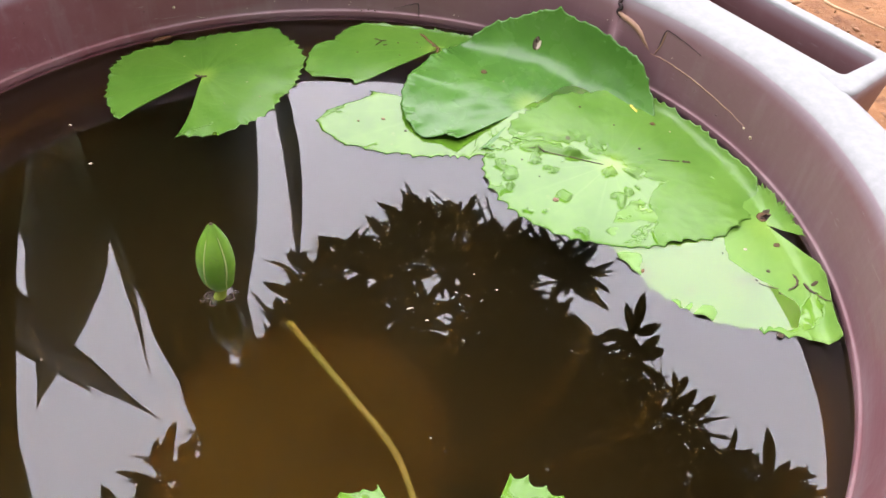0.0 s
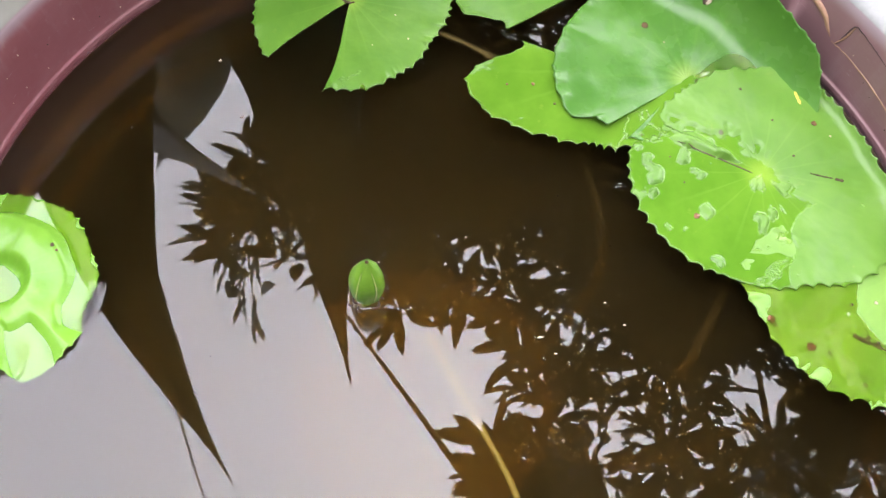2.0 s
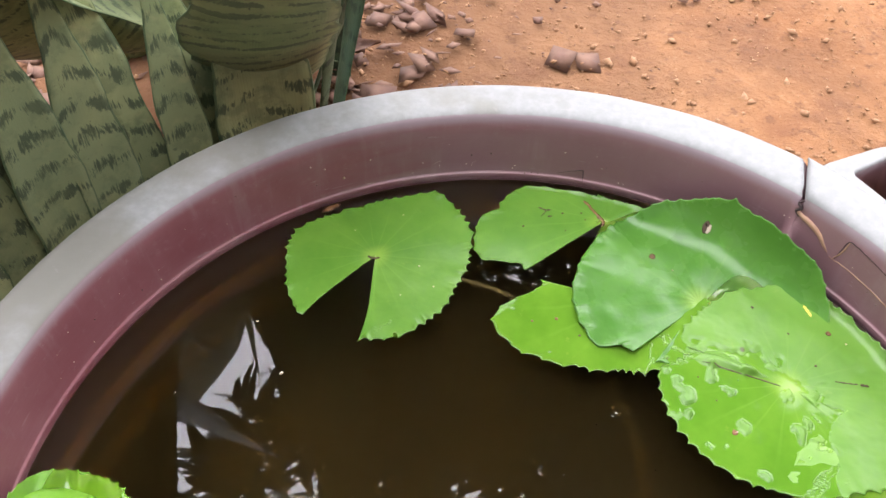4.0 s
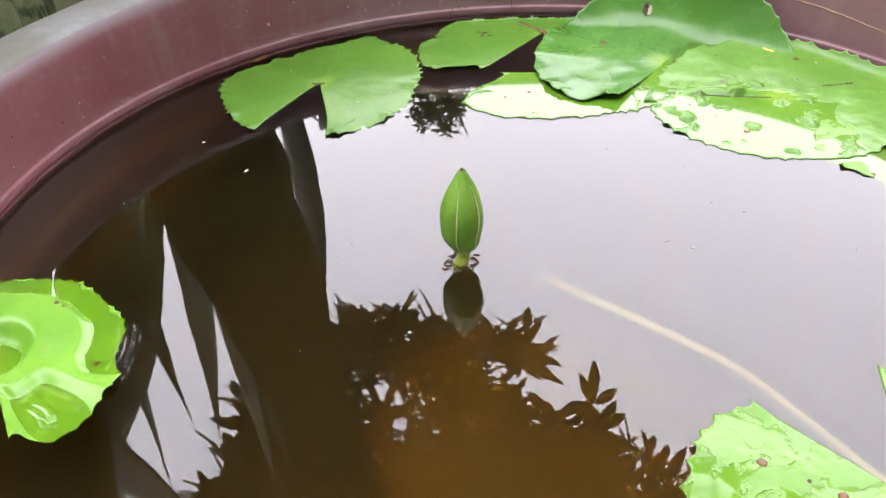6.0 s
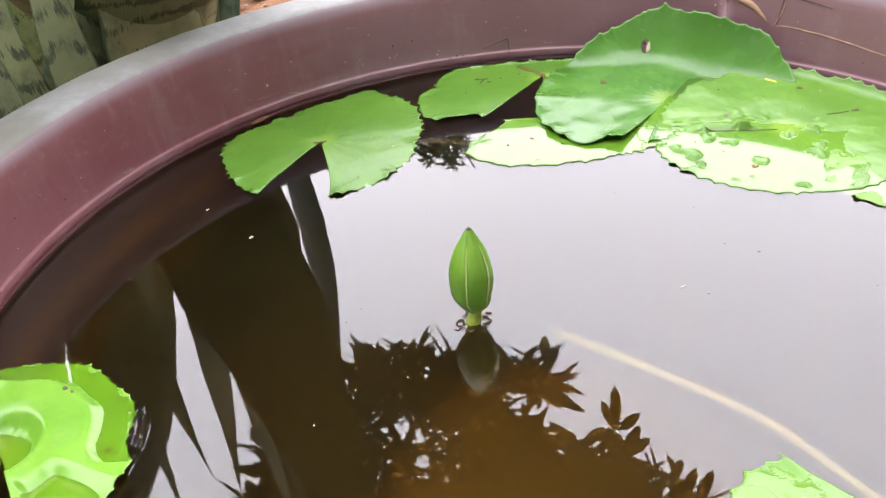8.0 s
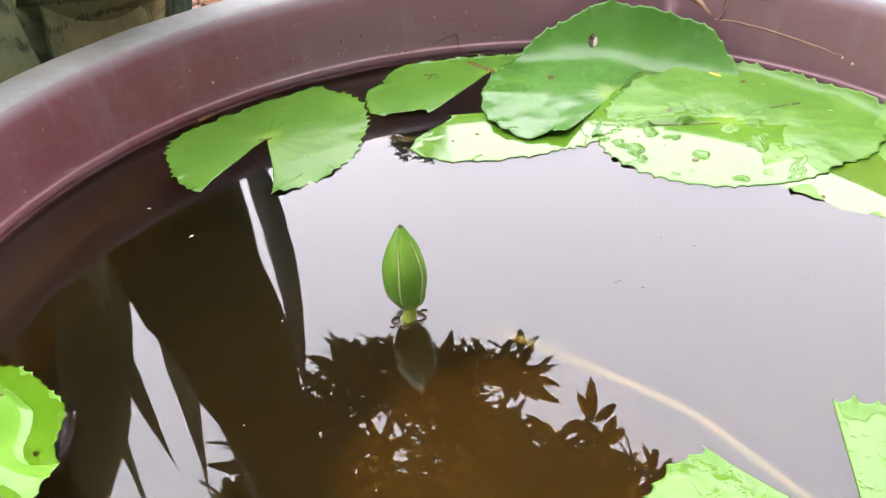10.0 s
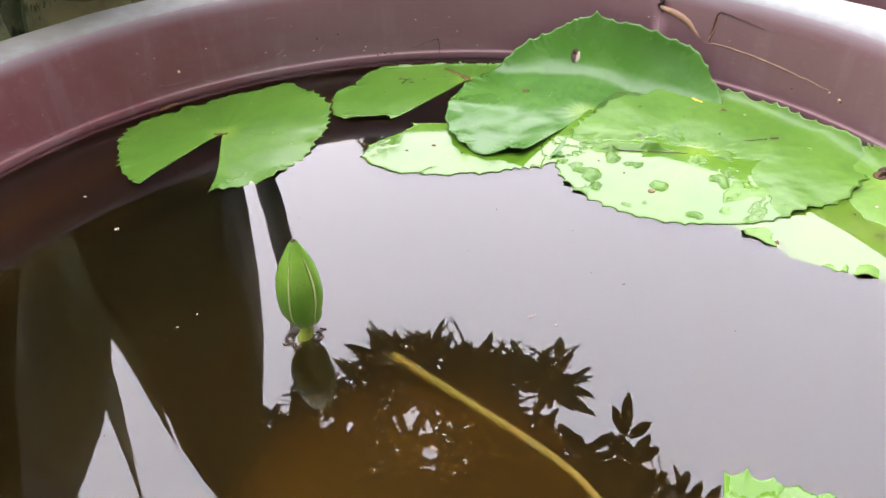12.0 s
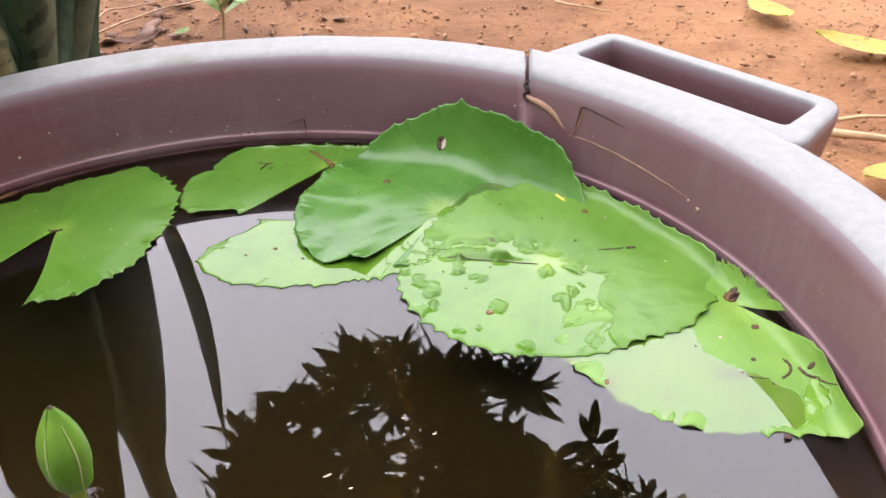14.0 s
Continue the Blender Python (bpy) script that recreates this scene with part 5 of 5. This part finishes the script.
for x, y, size, m, turn, long in ((0.002, 0.379, 0.0008, SPECK, 0.4, 4.0), (0.032, 0.406, 0.0006, SPECK, 0.2, 1.8), (-0.145, 0.390, 0.0006, SPECK, 0, 1.2), (-0.248, 0.450, 0.0007, SPECK, 0, 1), (-0.003, 0.464, 0.0006, DIRT, 0, 1),
                                  (-0.19, 0.472, 0.0015, SPECK, 0.9, 1.5), (-0.215, 0.507, 0.0012, SPECK, 0.3, 1.4), (0.044, 0.396, 0.0008, SPECK, 0.1, 1.7), (0.011, 0.372, 0.0008, SPECK, 0.2, 2.0), (-0.138, 0.398, 0.0006, SPECK, 0, 1),
                                  (0.03, 0.44, 0.0005, DIRT, 0, 1), (-0.02, 0.43, 0.0005, SPECK, 0, 1), (0.08, 0.36, 0.0006, SPECK, 0, 1), (-0.16, 0.33, 0.0006, SPECK, 0, 1), (-0.1, 0.47, 0.0005, SPECK, 0, 1)):
    bit(x, y, WATER + 0.0002, size * 0.62, m, "tiny pale bit of debris floating on the pond water" if m is SPECK else "tiny dark bit of debris floating on the pond water", turn, long)
def strand(cx, cy, radius, start, sweep, thick):
    """A dark curled stroke on the water, painted in for a dark ripple reflection."""
    bm = bmesh.new()
    line = [(radius * (1 + 0.25 * wobble(k, cx * 90, 0, 0.4)) * math.cos(start + sweep * k / 9), radius * (1 + 0.25 * wobble(k, cy * 90, 3, 0.4)) * math.sin(start + sweep * k / 9), 0.0003 + 0.0003 * math.sin(k)) for k in range(10)]
    tube(bm, line, [thick * (0.3 + math.sin(math.pi * (k + 0.5) / 10)) for k in range(10)], 5)
    ob = mesh_object("debris", bm, DIRT)
    ob.location = (cx, cy, WATER)
    tagged(ob, "dark curled stroke of ripple reflection round the neck of the bud", "debris", "bits of debris")


for cx, cy, radius, start, sweep, thick in ((-0.0960, 0.3770, 0.0022, 0.9, 4.2, 0.0004), (-0.0862, 0.3768, 0.0024, -2.2, 4.0, 0.0005), (-0.0925, 0.3725, 0.0019, 2.6, 2.6, 0.0004), (-0.0840, 0.3800, 0.0015, 0.2, 2.2, 0.0004), (-0.0985, 0.3745, 0.0015, 3.6, 2.4, 0.0003)):
    strand(cx, cy, radius, start, sweep, thick)
bit(-0.190, 0.607, WATER + 0.0035, 0.0026, RUST, "dry brown scrap lodged between pad and tub wall", 0.7, 3.0)
bit(0.2055, 0.332, WATER + 0.003, 0.0026, RUST, "dry brown scrap stuck to the tub wall at the waterline", 1.5, 1.8)


def wall_fleck(turn, z, size, material):
    a = radians(turn)
    r = float(np.interp(z, WALL_Z, WALL_R)) + 0.0012 * math.sin(2 * a + 0.6) - 0.0002
    bm = bmesh.new()
    ring = [Vector((-math.sin(a), math.cos(a), 0)) * (size * math.cos(b) * (1 + 0.4 * wobble(b, turn, 0, 2))) + Vector((0, 0, size * math.sin(b))) for b in (2 * math.pi * k / 8 for k in range(8))]
    c, inward = Vector((r * math.cos(a), r * math.sin(a), z)), Vector((-math.cos(a), -math.sin(a), 0))
    skin(bm, [[c + p for p in ring], [c + p * 0.6 + inward * 0.0005 for p in ring]], True, True)
    bmesh.ops.recalc_face_normals(bm, faces=bm.faces)
    part("speck", bm, material, tub)


rng = np.random.default_rng(3)
for k in range(44):
    wall_fleck(rng.uniform(20, 175), rng.uniform(0.188, 0.224), rng.uniform(0.0002, 0.0005), SPECK if k % 3 else DIRT)
wall_fleck(26.8, 0.1995, 0.0013, SPECK)
wall_fleck(28.3, 0.2015, 0.0008, SPECK)
wall_fleck(121, 0.200, 0.001, SPECK)
for turn, z in ((90.5, 0.188), (91.5, 0.1885), (92.6, 0.1878), (101, 0.203), (98, 0.204)):
    wall_fleck(turn, z, 0.0007, DIRT)


# ---------------------------------------------------------------- the yard behind the tub
def clods():
    """Crumbs and small stones of the soil, and bark litter under the plants."""
    rng = np.random.default_rng(11)

    def crumbs(name, count, area, size, material, flat, label):
        verts, faces = [], []
        base = [(1, 0, 0), (-1, 0, 0), (0, 1, 0), (0, -1, 0), (0, 0, 1), (0, 0, -1)]
        tri = [(0, 2, 4), (2, 1, 4), (1, 3, 4), (3, 0, 4), (2, 0, 5), (1, 2, 5), (3, 1, 5), (0, 3, 5)]
        while len(faces) < 8 * count:
            x, y = area(rng)
            if math.hypot(x - CX, y - CY) < 0.25:
                continue
            k = size * rng.lognormal(0, 0.55)
            m = Euler((rng.uniform(-0.5, 0.5), rng.uniform(-0.5, 0.5), rng.uniform(0, 6.28))).to_matrix()
            n0 = len(verts)
            sx, sy, sz = k * rng.uniform(0.7, 1.7), k * rng.uniform(0.6, 1.1), k * flat
            for b in base:
                verts.append(tuple(m @ Vector((b[0] * sx * rng.uniform(0.7, 1.3), b[1] * sy * rng.uniform(0.7, 1.3), b[2] * sz)) + Vector((x, y, 0.004 + 0.3 * sz))))
            faces.extend(tuple(n0 + i for i in t) for t in tri)
        me = bpy.data.meshes.new(name)
        me.from_pydata(verts, [], faces)
        me.materials.append(material)
        me.shade_smooth()
        tagged(new(name, me), label, name.replace("_", " "), kind="stuff")

    crumbs("soil_crumbs", 13000, lambda r: (r.uniform(-0.9, 1.2), 0.65 + 1.6 * r.uniform() ** 1.3), 0.0017, CLOD, 0.6, "loose crumbs and small stones of dry soil")
    crumbs("leaf_litter", 1500, lambda r: (r.normal(-0.42, 0.16), r.normal(0.85, 0.3)), 0.009, LITTER, 0.12, "dark brown leaf litter under the snake plants")
    crumbs("bark_crumbs", 600, lambda r: (r.normal(-0.28, 0.2), r.normal(1.35, 0.2)), 0.0022, LITTER, 0.4, "dark crumbs of bark and dead leaf over the soil")


clods()


def root(points, radius, label, material=ROOT, name="root"):
    bm = bmesh.new()
    line = glide(points, 7)
    k = len(line)
    tube(bm, [p + Vector((0.003 * wobble(p.x, p.y, 1, 40), 0.003 * wobble(p.x, p.y, 7, 40), 0.0015 * wobble(p.x, p.y, 3, 30))) for p in line], [radius * (1 - 0.6 * i / k) for i in range(k)], 6)
    tagged(mesh_object(name, bm, material), label, name.replace("_", " "), "roots and straws on the soil")


thin = "thin pale root lying on the red soil"
root([(-0.37, 1.345, 0.006), (-0.352, 1.363, 0.012), (-0.295, 1.433, 0.012), (-0.218, 1.47, 0.012), (-0.05, 1.52, 0.01)], 0.0021, thin)
root([(-0.38, 1.42, 0.008), (-0.363, 1.445, 0.014), (-0.318, 1.467, 0.01), (-0.1, 1.6, 0.01)], 0.0018, thin)
root([(-0.12, 1.45, 0.01), (0.05, 1.43, 0.012), (0.2, 1.46, 0.008)], 0.002, thin)
root([(0.084, 0.905, 0.008), (0.094, 0.921, 0.013), (0.109, 0.921, 0.014), (0.114, 0.905, 0.011), (0.109, 0.884, 0.008)], 0.0016, "curled white root scrap on the soil")
straw = "dry pale straw lying on the soil"
root([(0.48, 0.94, 0.008), (0.53, 0.908, 0.012), (0.60, 0.88, 0.008)], 0.005, straw, STRAW, "straw")
root([(0.49, 0.96, 0.008), (0.53, 0.957, 0.014), (0.6, 0.955, 0.008)], 0.0028, straw, STRAW, "straw")
root([(0.43, 1.09, 0.008), (0.46, 1.05, 0.010), (0.49, 1.03, 0.006)], 0.002, straw, STRAW, "straw")
root([(0.66, 1.17, 0.008), (0.72, 1.15, 0.014), (0.8, 1.16, 0.008)], 0.0032, straw, STRAW, "straw")
root([(0.28, 1.38, 0.008), (0.31, 1.35, 0.010), (0.35, 1.33, 0.006)], 0.002, straw, STRAW, "straw")


def fallen_leaf(at, length, width, turn, curl, material, label, tilt=0.0):
    bm = bmesh.new()
    rows = []
    for i in range(15):
        s_ = i / 14
        w = width * 0.5 * math.sin(math.pi * min(0.985, s_**0.8 + 0.012)) ** 0.8
        row = []
        for c in range(7):
            u = c / 3 - 1
            row.append((length * (s_ - 0.5), u * w * (1 + 0.1 * wobble(s_ * 3, u, length, 4)), curl * length * ((s_ - 0.5) ** 2 * 1.5 + 0.18 * u * u) + 0.0015 * wobble(s_ * 5, u * 2, at[0], 2)))
        rows.append(row)
    skin(bm, rows, False)
    bmesh.ops.solidify(bm, geom=list(bm.faces), thickness=0.0006)
    ob = mesh_object("fallen_leaf", bm, material)
    ob.matrix_world = Matrix.Translation(at) @ Euler((tilt, 0.06, turn)).to_matrix().to_4x4()
    tagged(ob, label, "leaf", "fallen leaves")


fallen_leaf((0.555, 1.29, 0.012), 0.11, 0.046, 1.7, 0.12, YELLOW, "fallen yellow leaf on the red soil")
fallen_leaf((0.625, 1.13, 0.014), 0.14, 0.05, -0.45, 0.15, YELLOW, "fallen yellow leaf with dark spots on the soil")
fallen_leaf((0.51, 0.845, 0.012), 0.1, 0.032, 0.4, 0.15, YELLOW, "fallen yellow leaf lying beside the tub")
fallen_leaf((-0.30, 1.315, 0.010), 0.07, 0.03, 0.5, 0.25, LITTER, "dark curled dead leaf on the soil")
fallen_leaf((-0.245, 1.345, 0.010), 0.035, 0.018, 1.3, 0.1, WEED, "small green fallen leaf on the soil")
for x, y, turn in ((-0.44, 0.76, 0.4), (-0.38, 0.80, 1.9), (-0.47, 0.67, 2.6), (-0.41, 0.86, 0.9), (-0.33, 0.93, 2.2), (-0.28, 1.02, 0.1), (-0.50, 0.63, 1.1), (-0.36, 0.73, 2.9)):
    fallen_leaf((x, y, 0.014), 0.075, 0.03, turn, 0.3, LITTER, "brown dead leaf under the snake plants")


def weed(at):
    plant = thing("weed", at, "small yellowing green weed growing from the red soil", "weed")
    bm = bmesh.new()
    tube(bm, glide([(0, 0, -0.005), (0.004, 0.004, 0.04), (-0.004, 0.008, 0.09), (0.002, 0.01, 0.14)], 5), 0.0028, 6)
    part("weed_stem", bm, STRAW, plant)
    for h, turn, length, material in ((0.03, 0.2, 0.06, WEED), (0.035, 2.6, 0.045, WEED), (0.05, 4.0, 0.05, WEED), (0.08, 1.2, 0.06, YELLOW), (0.1, 3.5, 0.055, YELLOW), (0.13, 5.2, 0.05, YELLOW), (0.04, 5.6, 0.05, WEED)):
        bm = bmesh.new()
        rows = []
        for i in range(9):
            q = i / 8
            w = 0.011 * math.sin(math.pi * min(0.97, q + 0.03)) ** 0.7
            p = Vector((math.cos(turn), math.sin(turn), 0)) * (length * q) + Vector((0.002, 0.006, h + 0.02 * math.sin(2.2 * q) * (1 if material is WEED else -1)))
            side = Vector((-math.sin(turn), math.cos(turn), 0))
            rows.append([p - side * w, p + Vector((0, 0, -0.002)), p + side * w])
        skin(bm, rows, False)
        part("weed_leaf", bm, material, plant)


weed((-0.19, 1.335, 0.0))
weed((-0.55, 0.52, 0.0))
